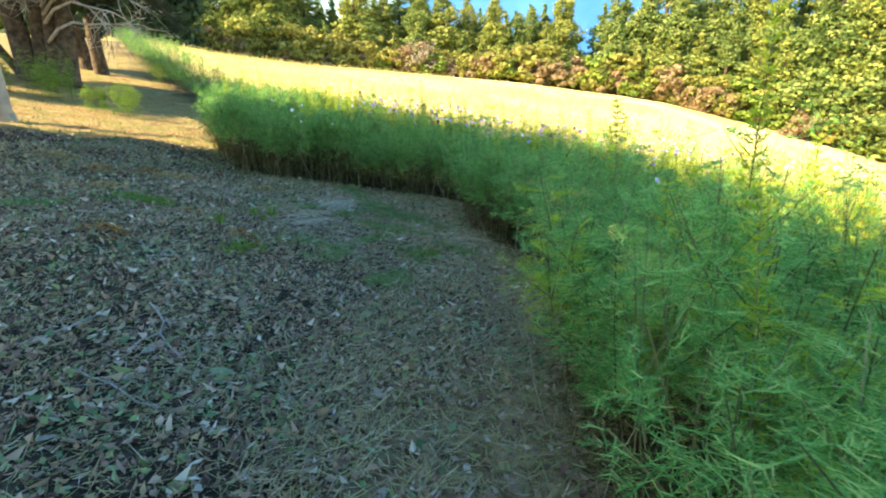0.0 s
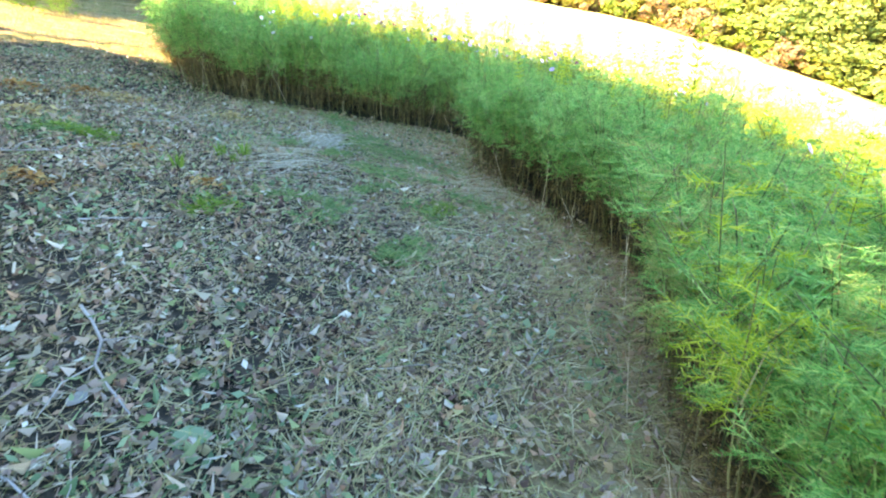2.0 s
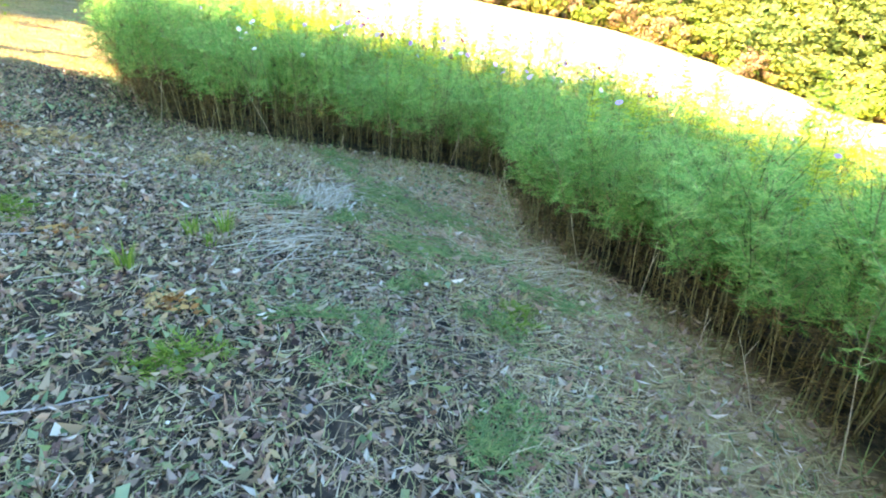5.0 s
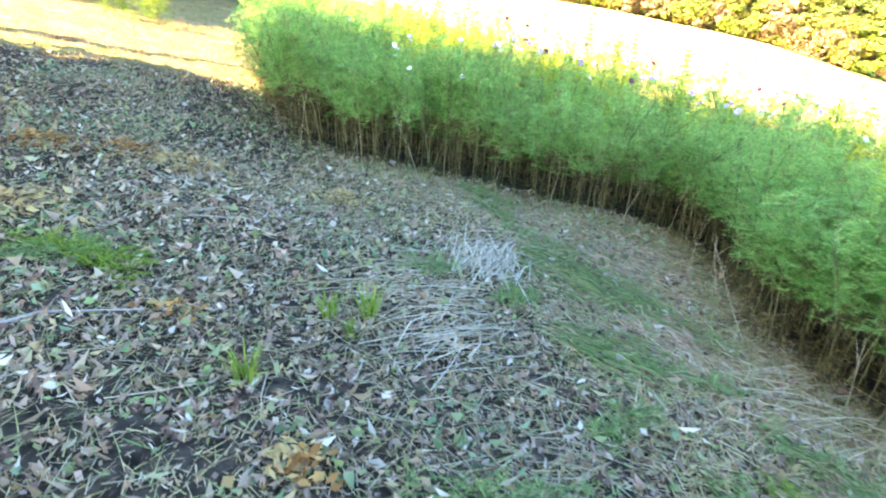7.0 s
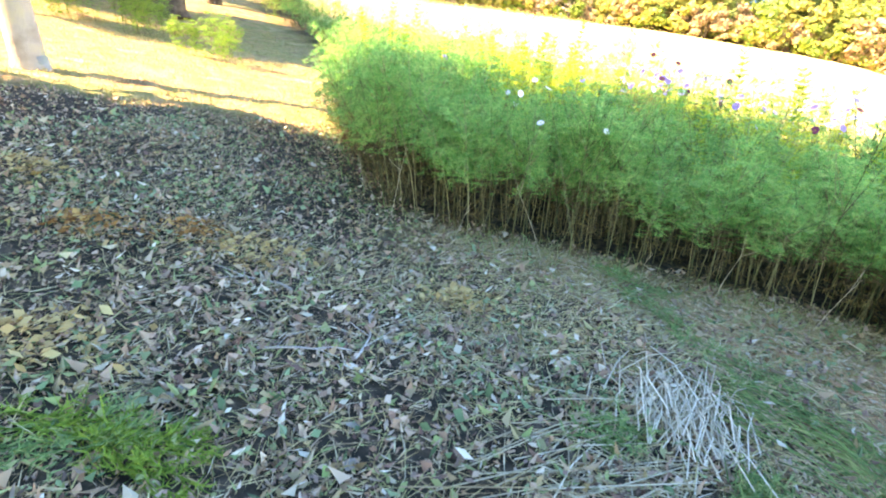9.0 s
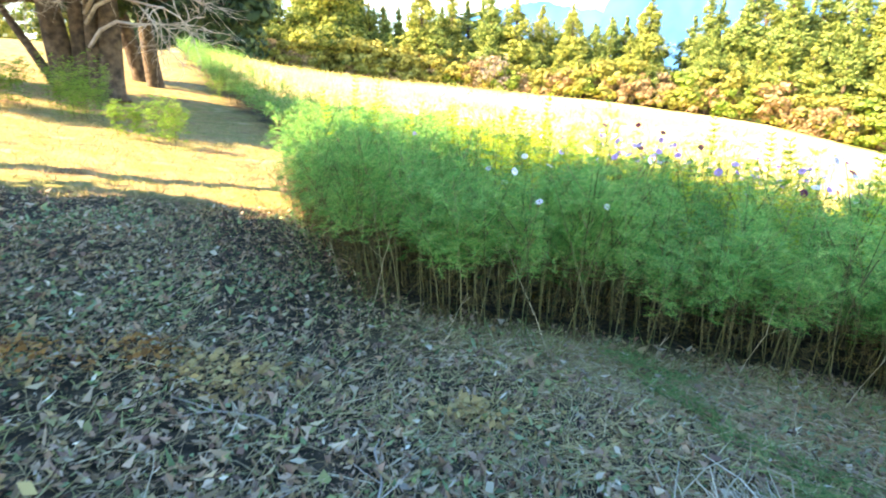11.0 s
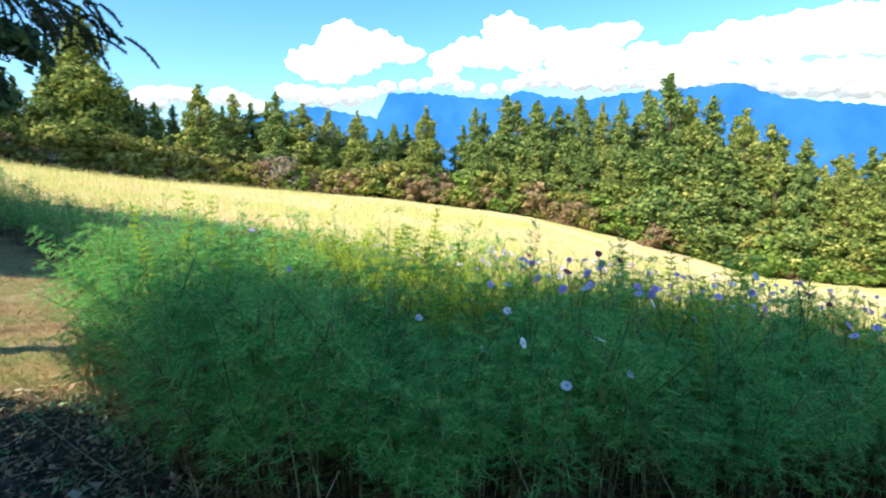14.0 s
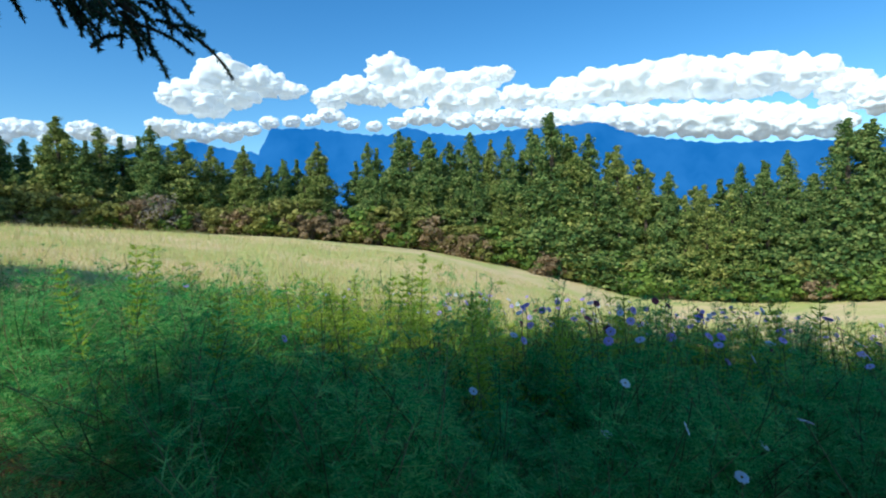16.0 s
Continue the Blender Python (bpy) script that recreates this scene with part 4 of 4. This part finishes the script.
def blades(x, y, length, width, g, upright=0.2, lie=1.0):
    """Thin straws or grass blades, one triangle each, lying or standing."""
    n = len(x)
    z = land(x, y)
    a = g.uniform(0, 2 * math.pi, n)
    L = length * g.uniform(0.5, 1.5, n)
    rise = np.abs(g.normal(upright, 0.25 * upright + 0.04, n))
    c, q = np.cos(a) * lie, np.sin(a) * lie
    p = np.stack([x, y, z + 0.004 + g.uniform(0, 0.012, n) * lie], 1)
    tip = p + np.stack([c * L * np.sqrt(np.clip(1 - rise ** 2, 0.02, 1)), q * L * np.sqrt(np.clip(1 - rise ** 2, 0.02, 1)), L * rise], 1)
    b = g.uniform(0, 2 * math.pi, n) if lie < 1 else a + math.pi / 2
    o = np.stack([np.cos(b), np.sin(b), np.full(n, 0.3)], 1) * (width * g.uniform(0.6, 1.4, n))[:, None] * 0.5
    V = np.stack([p - o, p + o, tip], 1).reshape(-1, 3)
    return V, np.arange(3 * n).reshape(-1, 3)


def build_litter():
    g = np.random.default_rng(101)
    s = Soup()
    def shed(u, v):
        far = np.maximum(0, np.hypot((u + 1.7) * 1.0, (v - 5.2) * 0.62) - 2.2)
        clump = np.sin(11 * u + 3 * np.sin(5 * v)) * np.sin(9 * v - 4 * np.sin(4 * u)) + 0.7 * np.sin(23 * u - 17 * v) * np.sin(19 * v + 13 * u)
        share = (0.62 + 0.38 * np.clip(clump * 1.6, -1, 1)) * (1 - 0.4 * smoothstep(-1.25, -0.3, into_bed(u, v)))
        return (mulch_shade_line(u, v) > 0.15 + 0.2 * np.sin(3 * u)) & (g.random(len(u)) < np.exp(-far / 3.0) * share)

    x, y, d = scatter(-13, 1.4, -8, 12.6, 2300, -99, 0.3, g, shed)
    s.add(*flakes(x, y, 0.036, g, 0.9, 0.42, 0.028))
    x, y, d = scatter(-13, 1.4, -8, 12.6, 950, -99, 0.3, g, shed)
    s.add(*flakes(x, y, 0.060, g, 0.6, 0.075, 0.03), 1)
    x, y, d = scatter(-13, 1.4, -8, 12.6, 22, -99, 0.3, g, shed)
    s.add(*flakes(x, y, 0.065, g, 0.6, 0.36, 0.03))
    def sprouting(u, v):
        patch = np.sin(2.7 * u + 1.9 * np.sin(1.7 * v)) + np.sin(2.3 * v - 1.6 * u) + 0.6 * np.sin(7 * u + 5 * v)
        return (mulch_shade_line(u, v) > 0.3) & (g.random(len(u)) < 0.12 + 0.88 * smoothstep(0.5, 1.6, patch))

    x, y, d = scatter(-6.5, 1.2, 0.5, 12, 420, -99, -0.1, g, sprouting)
    s.add(*flakes(x, y, 0.042, g, 0.8, 0.45, 0.04), 2)
    x, y, d = scatter(-6.5, 1.2, 0.5, 12, 60, -99, 0.1, g, shed)
    s.add(*flakes(x, y, 0.05, g, 0.7, 0.4, 0.045), 3)
    tagged(new("leaf_litter", s.mesh("leaf_litter", [M_LITTER, M_SHRED, M_LEAF_GREEN, M_BLEACHED])), "dry grey-brown leaf litter covering the ground", "leaves", kind="stuff")
    s = Soup()
    x, y, d = scatter(-6, 1.6, 0.5, 12.5, 1250, -1.5, 0.15, g, lambda u, v: g.random(len(u)) < smoothstep(-3.6, -1.8, u) + 0.12)
    s.add(*blades(x, y, 0.14, 0.0062, g, 0.16))
    x, y, d = scatter(-6, 1.2, 0.8, 12, 620, -99, -1.0, g, lambda u, v: mulch_shade_line(u, v) > 0)
    s.add(*blades(x, y, 0.14, 0.0045, g, 0.12))
    tagged(new("straw", s.mesh("straw", [M_STRAW])), "tan dry straw strewn before the flower bed", "straw", kind="stuff")
    s = Soup()
    x, y, d = scatter(-24, -3, 9.5, 30, 260, -99, 0.1, g, lambda u, v: (mulch_shade_line(u, v) < 0.35) & (np.hypot(u + 2.5, v - 5.7) < 22))
    s.add(*blades(x, y, 0.09, 0.010, g, 0.6, 0.9))
    tagged(new("dry_turf", s.mesh("dry_turf", [M_TURF])), "short dry yellow turf", "grass", kind="stuff")
    s = Soup()
    n = 150000
    r = 9 + 45 * g.random(n) ** 1.3
    b = np.radians(g.uniform(-42, 80, n))
    x, y = HUB[0] + r * np.sin(b), HUB[1] + r * np.cos(b)
    d = into_bed(x, y)
    k = d > 3.0
    x, y, r = x[k], y[k], r[k]
    V, F = blades(x, y, 0.40, 0.030, g, 0.8, 0.9)
    s.add(V, F)
    tagged(new("meadow_grass", s.mesh("meadow_grass", [M_MEADOW])), "tawny dry meadow grass in the sun", "grass", kind="stuff")
    s = Soup()
    x, y, d = scatter(-5.5, 1.5, 1, 12, 40, -0.9, 0.1, g)
    s.add(*blades(x, y, 0.13, 0.006, g, 0.55, 0.9))
    x, y, d = scatter(-5.5, 1.6, 1, 12.6, 130, -0.3, 0.2, g)
    s.add(*blades(x, y, 0.18, 0.006, g, 0.65, 0.9))
    x, y, d = scatter(-6, 1.2, 1, 11, 160, -99, -0.9, g, lambda u, v: np.sin(4.2 * u + 2.1 * v) + np.sin(3.7 * v - 2.9 * u) + np.sin(9 * u - 7 * v) * 0.7 > 1.25)
    s.add(*blades(x, y, 0.10, 0.007, g, 0.45, 0.9))
    tagged(new("sparse_grass", s.mesh("sparse_grass", [M_CUT])), "sparse green grass among the litter", "grass", kind="stuff")


def tuft(x, y, h, n, mat, name, label, category, spread=0.07, seed=1, wide=0.009):
    g = np.random.default_rng(seed)
    s = Soup()
    for k in range(n):
        a, r = g.uniform(0, 6.28), spread * math.sqrt(g.random())
        p = Vector((r * math.cos(a), r * math.sin(a), -0.01))
        out = Vector((math.cos(a), math.sin(a), 0)) * h * g.uniform(0.1, 0.6)
        H = h * g.uniform(0.6, 1.1)
        o = Vector((-math.sin(a), math.cos(a), 0)) * wide * 0.5
        m, t = p + out * 0.35 + Vector((0, 0, H * 0.6)), p + out + Vector((0, 0, H))
        s.add([p - o, p + o, m + o * 0.8, m - o * 0.8, t], [(0, 1, 2), (0, 2, 3), (3, 2, 4)])
    ob = new(name, s.mesh(name, [mat]))
    ob.location = (x, y, float(land(x, y)))
    return tagged(ob, label, category)


def heap(x, y, n, L, spread, mat, name, label, category, turn, seed, wide=0.004, high=0.05):
    """Stalks thrown down together, lying mostly one way."""
    g = np.random.default_rng(seed)
    s = Soup()
    for k in range(n):
        a = radians(turn) + g.normal(0, 0.35 if spread < 0.4 else 1.0)
        cx, cy = g.normal(0, spread, 2)
        l = L * g.uniform(0.5, 1.2)
        z = abs(g.normal(0, high)) + 0.006
        p = Vector((cx - math.cos(a) * l / 2, cy - math.sin(a) * l / 2, 0))
        q = Vector((cx + math.cos(a) * l / 2, cy + math.sin(a) * l / 2, 0))
        mid = p.lerp(q, 0.5) + Vector(g.normal(0, 0.02, 3))
        for v, dz in ((p, 0.6), (q, 0.5), (mid, 1.0)):
            v.z = float(land(x + v.x, y + v.y) - land(x, y)) + z * dz
        s.tube([p, mid, q], wide / 2, wide / 3, 3)
    ob = new(name, s.mesh(name, [mat]))
    ob.location = (x, y, float(land(x, y)))
    return tagged(ob, label, category, kind="stuff")


def leaf_heap(x, y, n, spread, size, mat, label, seed):
    """A loose heap of dry leaves."""
    g = np.random.default_rng(seed)
    px, py = x + g.normal(0, spread, n), y + g.normal(0, spread * 0.7, n)
    V, F = flakes(px, py, size, g, 0.5, 0.5, 0.05)
    mound = 0.045 * np.exp(-((px - x) ** 2 + (py - y) ** 2) / (2 * spread ** 2))
    V = V - [x, y, float(land(x, y))]
    V[:, 2] += np.repeat(mound, 4)
    s = Soup()
    s.add(V, F)
    ob = new("dry_leaf_heap", s.mesh("dry_leaf_heap", [mat]))
    ob.location = (x, y, float(land(x, y)))
    return tagged(ob, label, "dry leaves", kind="stuff")


def cut_frond(x, y, L, turn, seed, mat, label):
    """A cut cosmos stem with its leaves, lying on the ground."""
    g = np.random.default_rng(seed)
    s = Soup()
    w = Vector((math.cos(radians(turn)), math.sin(radians(turn)), 0))
    for k in range(7):
        off = Vector((g.normal(0, 0.045), g.normal(0, 0.045), 0))
        pts = []
        for u in np.linspace(0, 1, 5):
            p = off + w * L * (u - 0.5) + Vector((g.normal(0, 0.01), g.normal(0, 0.01), 0))
            p.z = float(land(x + p.x, y + p.y) - land(x, y)) + 0.015 + 0.03 * g.random()
            pts.append(p)
        s.tube(pts, 0.004, 0.002, 3)
        for q in range(8):
            v = g.uniform(0, 3.99)
            i = int(v)
            p = pts[i].lerp(pts[i + 1], v - i)
            a = g.uniform(0, 6.28)
            feather(s, p, (math.cos(a) + w.x * 0.6, math.sin(a) + w.y * 0.6, g.uniform(0.1, 0.8)), g.uniform(0.06, 0.15), g, 0, 5, 0.0065)
    ob = new("cut_cosmos_stem", s.mesh("cut_cosmos_stem", [mat]))
    ob.location = (x, y, float(land(x, y)))
    return tagged(ob, label, "cut plant")


def stick(x, y, L, turn, r, seed, mat, name, label):
    g = np.random.default_rng(seed)
    s = Soup()
    w = Vector((math.cos(radians(turn)), math.sin(radians(turn)), 0))
    o = Vector((-w.y, w.x, 0))
    pts = []
    for u in np.linspace(-0.5, 0.5, 6):
        p = w * L * u + o * g.normal(0, 0.03 * L)
        p.z = float(land(x + p.x, y + p.y) - land(x, y)) + r + 0.012 + 0.02 * g.random()
        pts.append(p)
    s.tube(pts, r, r * 0.5, 5, 0, 0.1)
    for k in range(2):
        i = int(g.integers(1, 4))
        s.tube([pts[i], pts[i] + (w * 0.7 + o * (1 if k else -1)) * L * 0.14 + Vector((0, 0, 0.02)), pts[i] + (w * 1.1 + o * (1 if k else -1)) * L * 0.25 + Vector((0, 0, 0.01))], r * 0.6, r * 0.25, 4)
    ob = new(name, s.mesh(name, [mat], True))
    ob.location = (x, y, float(land(x, y)))
    return tagged(ob, label, "stick")


def lean_stalk(x, y, h, dx, dy, seed):
    """A dry stalk that leans out of the bed."""
    g = np.random.default_rng(seed)
    s = Soup()
    p = [Vector((dx * h * u + g.normal(0, 0.008), dy * h * u + g.normal(0, 0.008), h * u - 0.03)) for u in (0, 0.35, 0.7, 1.0)]
    s.tube(p, 0.0026, 0.0014, 5)
    s.tube([p[2], p[2] + Vector((g.normal(0, 0.06), g.normal(0, 0.06), 0.10))], 0.0016, 0.001, 4)
    ob = new("dry_stalk", s.mesh("dry_stalk", [M_DRYSTEM]))
    ob.location = (x, y, float(land(x, y)))
    return tagged(ob, "thin pale dry stalk leaning out of the bed", "stalk", "dry stalks along the bed")


def weed(x, y, h, n, seed, mat, label):
    g = np.random.default_rng(seed)
    s = Soup()
    for k in range(n):
        st, fo = cosmos_plant(seed * 50 + k, h * g.uniform(0.5, 1.05), 26, 0.15, 4, 0.013)
        a, r = g.uniform(0, 6.28), 0.5 * h * math.sqrt(g.random()) * min(1.0, n / 14)
        for q, m in ((st, 1), (fo, 0)):
            V, F, I = q.arrays()
            s.add(V + [r * math.cos(a), r * math.sin(a), 0], F, m)
    ob = new("weed_clump", s.mesh("weed_clump", [mat, M_STEM]))
    ob.location = (x, y, float(land(x, y)))
    return tagged(ob, label, "weed")


def loose_leaf(x, y, size, turn, seed, mat, name, label):
    g = np.random.default_rng(seed)
    s = Soup()
    prof = [(-0.5, 0.02), (-0.3, 0.24), (0.0, 0.34), (0.25, 0.24), (0.5, 0.01)]
    V = []
    for u, w in prof:
        V += [(u, -w, 0.06 + 0.12 * w), (u, 0, 0.03 + 0.10 * abs(u)), (u, w, 0.06 + 0.16 * w)]
    V = np.array(V) * size
    F = []
    for k in range(4):
        for q in (0, 1):
            i = 3 * k + q
            F += [(i, i + 3, i + 4), (i, i + 4, i + 1)]
    s.add(V, F)
    ob = new(name, s.mesh(name, [mat], True))
    ob.matrix_world = pose(x, y, float(land(x, y)) + 0.012, g.normal(0, 10), g.normal(0, 10) + 8, turn)
    return tagged(ob, label, "leaf")


def build_ground_things():
    for k, (x, y, h) in enumerate([(-2.17, 5.82, 0.17), (-2.0, 6.40, 0.15), (-1.81, 6.46, 0.19), (-1.86, 6.28, 0.08)]):
        tuft(x, y, h, 34, M_GRASS, "grass_tuft", "bright green grass tuft among the litter", "grass tuft", 0.045, 200 + k)
    heap(-1.22, 7.55, 90, 0.5, 0.11, M_DRYSTEM, "stalk_pile", "pile of bleached dry stalks on the ground", "stalks", 75, 210, 0.008)
    heap(-1.18, 7.45, 130, 0.42, 0.14, M_BLEACHED, "stalk_pile", "pile of bleached dry stalks on the ground", "stalks", 80, 217, 0.007, 0.07)
    heap(-1.32, 6.52, 55, 0.45, 0.16, M_BLEACHED, "stalk_pile", "bundle of bleached dry stalks on the ground", "stalks", 45, 218, 0.0065, 0.03)
    heap(-0.78, 7.62, 120, 0.32, 0.14, M_CUT, "cut_stems", "green cut stems lying before the bed", "stems", 330, 219, 0.007, 0.04)
    heap(-0.45, 7.35, 120, 0.30, 0.13, M_CUT, "cut_stems", "green cut stems lying before the bed", "stems", 310, 220, 0.007, 0.04)
    heap(-0.52, 6.62, 140, 0.34, 0.14, M_CUT, "cut_stems", "green cut stems lying before the bed", "stems", 330, 221, 0.007, 0.04)
    heap(-1.02, 7.0, 60, 0.22, 0.07, M_CUT, "cut_stems", "green cut stems lying on the litter", "stems", 60, 222, 0.007, 0.05)
    heap(0.08, 8.1, 300, 0.14, 0.30, M_STRAW_RED, "straw_patch", "reddish dry straw along the bed", "straw", 150, 223, 0.007, 0.02)
    heap(-0.08, 7.0, 300, 0.14, 0.26, M_STRAW_RED, "straw_patch", "reddish dry straw along the bed", "straw", 120, 224, 0.007, 0.02)
    heap(-0.5, 8.6, 260, 0.14, 0.28, M_STRAW_RED, "straw_patch", "reddish dry straw along the bed", "straw", 150, 225, 0.007, 0.02)
    heap(-1.60, 6.95, 60, 0.75, 0.22, M_DRYSTEM, "stalk_pile", "loose bleached dry stalks on the ground", "stalks", 38, 211, 0.0075, 0.025)
    heap(-0.35, 5.5, 50, 0.45, 0.35, M_DRYSTEM, "stalk_pile", "thin scattered dry stalks before the bed", "stalks", 0, 212, 0.004, 0.02)
    heap(0.55, 6.45, 34, 0.6, 0.16, M_DRYSTEM, "stalk_pile", "pale dry stalks sticking out of the bed", "stalks", 25, 213, 0.005, 0.07)
    heap(-0.9, 6.2, 240, 0.34, 0.75, M_DRYSTEM, "stalk_pile", "thin pale stalks strewn over the litter", "stalks", 20, 214, 0.006, 0.02)
    heap(-1.3, 4.0, 120, 0.30, 0.70, M_DRYSTEM, "stalk_pile", "thin pale stalks strewn over the litter", "stalks", 120, 215, 0.0035, 0.012)
    heap(-2.6, 7.6, 120, 0.32, 0.65, M_DRYSTEM, "stalk_pile", "thin pale stalks strewn over the litter", "stalks", 70, 216, 0.005, 0.018)
    for k, (x, y, L, a) in enumerate([(-0.45, 7.6, 1.0, -35), (-0.05, 7.2, 0.9, -40), (-0.75, 8.05, 0.7, -30), (-0.41, 4.75, 0.4, 60), (-0.28, 6.53, 0.85, -13), (-0.91, 5.2, 0.5, 78), (-1.2, 5.46, 0.65, 14), (-1.15, 8.65, 0.5, -50), (-0.2, 5.6, 0.5, -60), (-0.36, 4.6, 0.35, 20), (-0.65, 6.04, 0.4, 40), (-1.58, 7.13, 0.28, 10), (-1.02, 7.03, 0.3, 60), (-1.19, 9.0, 0.5, -30), (0.25, 6.0, 0.5, -40)]):
        cut_frond(x, y, L, a, 220 + k, M_CUT, "cut green cosmos stems lying on the straw")
    cut_frond(-3.26, 6.5, 0.6, 10, 240, M_GRASS, "clump of cut yellow-green fronds on the litter")
    cut_frond(-1.70, 5.06, 0.32, 30, 243, M_GRASS, "clump of cut yellow-green fronds on the litter")
    cut_frond(-0.01, 5.67, 0.32, 70, 244, M_GRASS, "clump of cut yellow-green fronds on the straw")
    cut_frond(-3.14, 6.41, 0.5, -20, 245, M_GRASS, "clump of cut yellow-green fronds on the litter")
    loose_leaf(-1.13, 2.88, 0.15, 20, 380, M_LEAF_GREEN, "large_leaf", "large pale green fallen leaf on the litter")
    loose_leaf(-1.55, 3.02, 0.09, 70, 381, M_STONE, "pale_leaf", "pale bluish-white fallen leaf on the litter")
    loose_leaf(-1.84, 5.42, 0.10, 120, 382, M_ORANGE, "orange_leaf", "orange-brown fallen leaf on the litter")
    loose_leaf(-2.55, 6.1, 0.11, 40, 383, M_ORANGE, "orange_leaf", "orange-brown fallen leaf on the litter")
    loose_leaf(-3.31, 6.67, 0.10, 80, 384, M_LEAF_GREEN, "green_leaf", "dull green fallen leaf on the litter")
    cut_frond(-4.0, 5.7, 0.5, 20, 242, M_CUT, "patch of low green fronds on the litter")
    cut_frond(-3.35, 6.42, 0.5, 40, 241, M_CUT, "clump of cut green fronds on the litter")
    for k, (x, y, n) in enumerate([(-3.85, 6.85, 90), (-3.55, 8.0, 90), (-5.4, 8.45, 80), (-3.97, 8.1, 60), (-1.85, 5.45, 14), (-2.88, 5.07, 60), (-2.3, 8.05, 60), (-5.0, 6.2, 60), (-4.45, 7.85, 70), (-1.84, 5.42, 16), (-2.62, 6.15, 14)]):
        leaf_heap(x, y, n * 3, 0.06 + n * 0.0012, 0.042, M_ORANGE if k in (3, 5, 8, 9, 10) else M_LEAF_TAN, "heap of dry orange leaves on the litter" if k in (3, 5, 8, 9, 10) else "heap of dry straw-coloured leaves on the litter", 250 + k)
    for k, (x, y, L, a, r) in enumerate([(-3.1, 5.85, 0.9, 40, 0.009), (-2.1, 4.7, 0.5, 30, 0.006), (-1.58, 3.28, 0.8, -56, 0.008), (-2.7, 7.45, 0.5, 100, 0.006), (-2.9, 7.2, 0.4, 20, 0.006), (-1.5, 2.6, 0.6, 150, 0.006), (-2.05, 3.2, 0.5, 80, 0.006), (-0.3, 3.4, 0.5, 10, 0.004), (0.3, 3.6, 0.45, 60, 0.004), (-3.4, 7.7, 0.5, 170, 0.006)]):
        stick(x, y, L, a, r, 270 + k, M_DEADWOOD, "twig", "bare pale grey twig lying on the litter")
    g = np.random.default_rng(290)
    for k in range(60):
        x, y = g.uniform(-3.6, 0.3), g.uniform(1.3, 8.5)
        if into_bed(np.array([x]), np.array([y]))[0] > -0.4:
            continue
        pale = g.random() < 0.6
        loose_leaf(x, y, g.uniform(0.045, 0.075), g.uniform(0, 360), 300 + k, M_STONE if pale else M_CUT, "fallen_leaf", "pale grey fallen leaf curled on the litter" if pale else "green fallen leaf on the litter")
    for k, (x, y, h, n) in enumerate([(-12.4, 19.3, 1.5, 34), (-11.4, 18.0, 1.1, 26), (-13.4, 18.4, 1.2, 26), (-8.3, 16.0, 0.9, 10), (-13.4, 29.4, 1.4, 9), (-9.2, 16.3, 0.8, 12), (-8.8, 17.0, 1.0, 9), (-14.5, 18.8, 1.0, 20)]):
        weed(x, y, h, n, 330 + k, M_GRASS, "sunlit yellow-green weeds standing in the dry turf")
    for k in range(26):
        u = k / 25
        x, y = [float(np.interp(u * (len(EDGE) - 9) + 2, np.arange(len(EDGE)), EDGE[:, c])) for c in (0, 1)]
        ox, oy = out_of_bed(np.array([x]), np.array([y]))
        lean_stalk(x + float(ox[0]) * g.uniform(0.0, 0.2), y + float(oy[0]) * g.uniform(0.0, 0.2), g.uniform(0.3, 0.8), float(ox[0]) * g.uniform(-0.2, 0.4) + g.normal(0, 0.25), float(oy[0]) * g.uniform(-0.1, 0.5) + g.normal(0, 0.25), 500 + k)
    for k, (x, y) in enumerate([(-4.45, 12.2), (-4.6, 12.8), (-4.25, 11.7)]):
        tuft(x, y, 0.65, 60, M_WITHER, "dry_grass_tuft", "tall orange-brown dry grass at the bed's end", "grass tuft", 0.16, 350 + k, 0.007)


build_bed()
build_flowers()
build_litter()
build_ground_things()
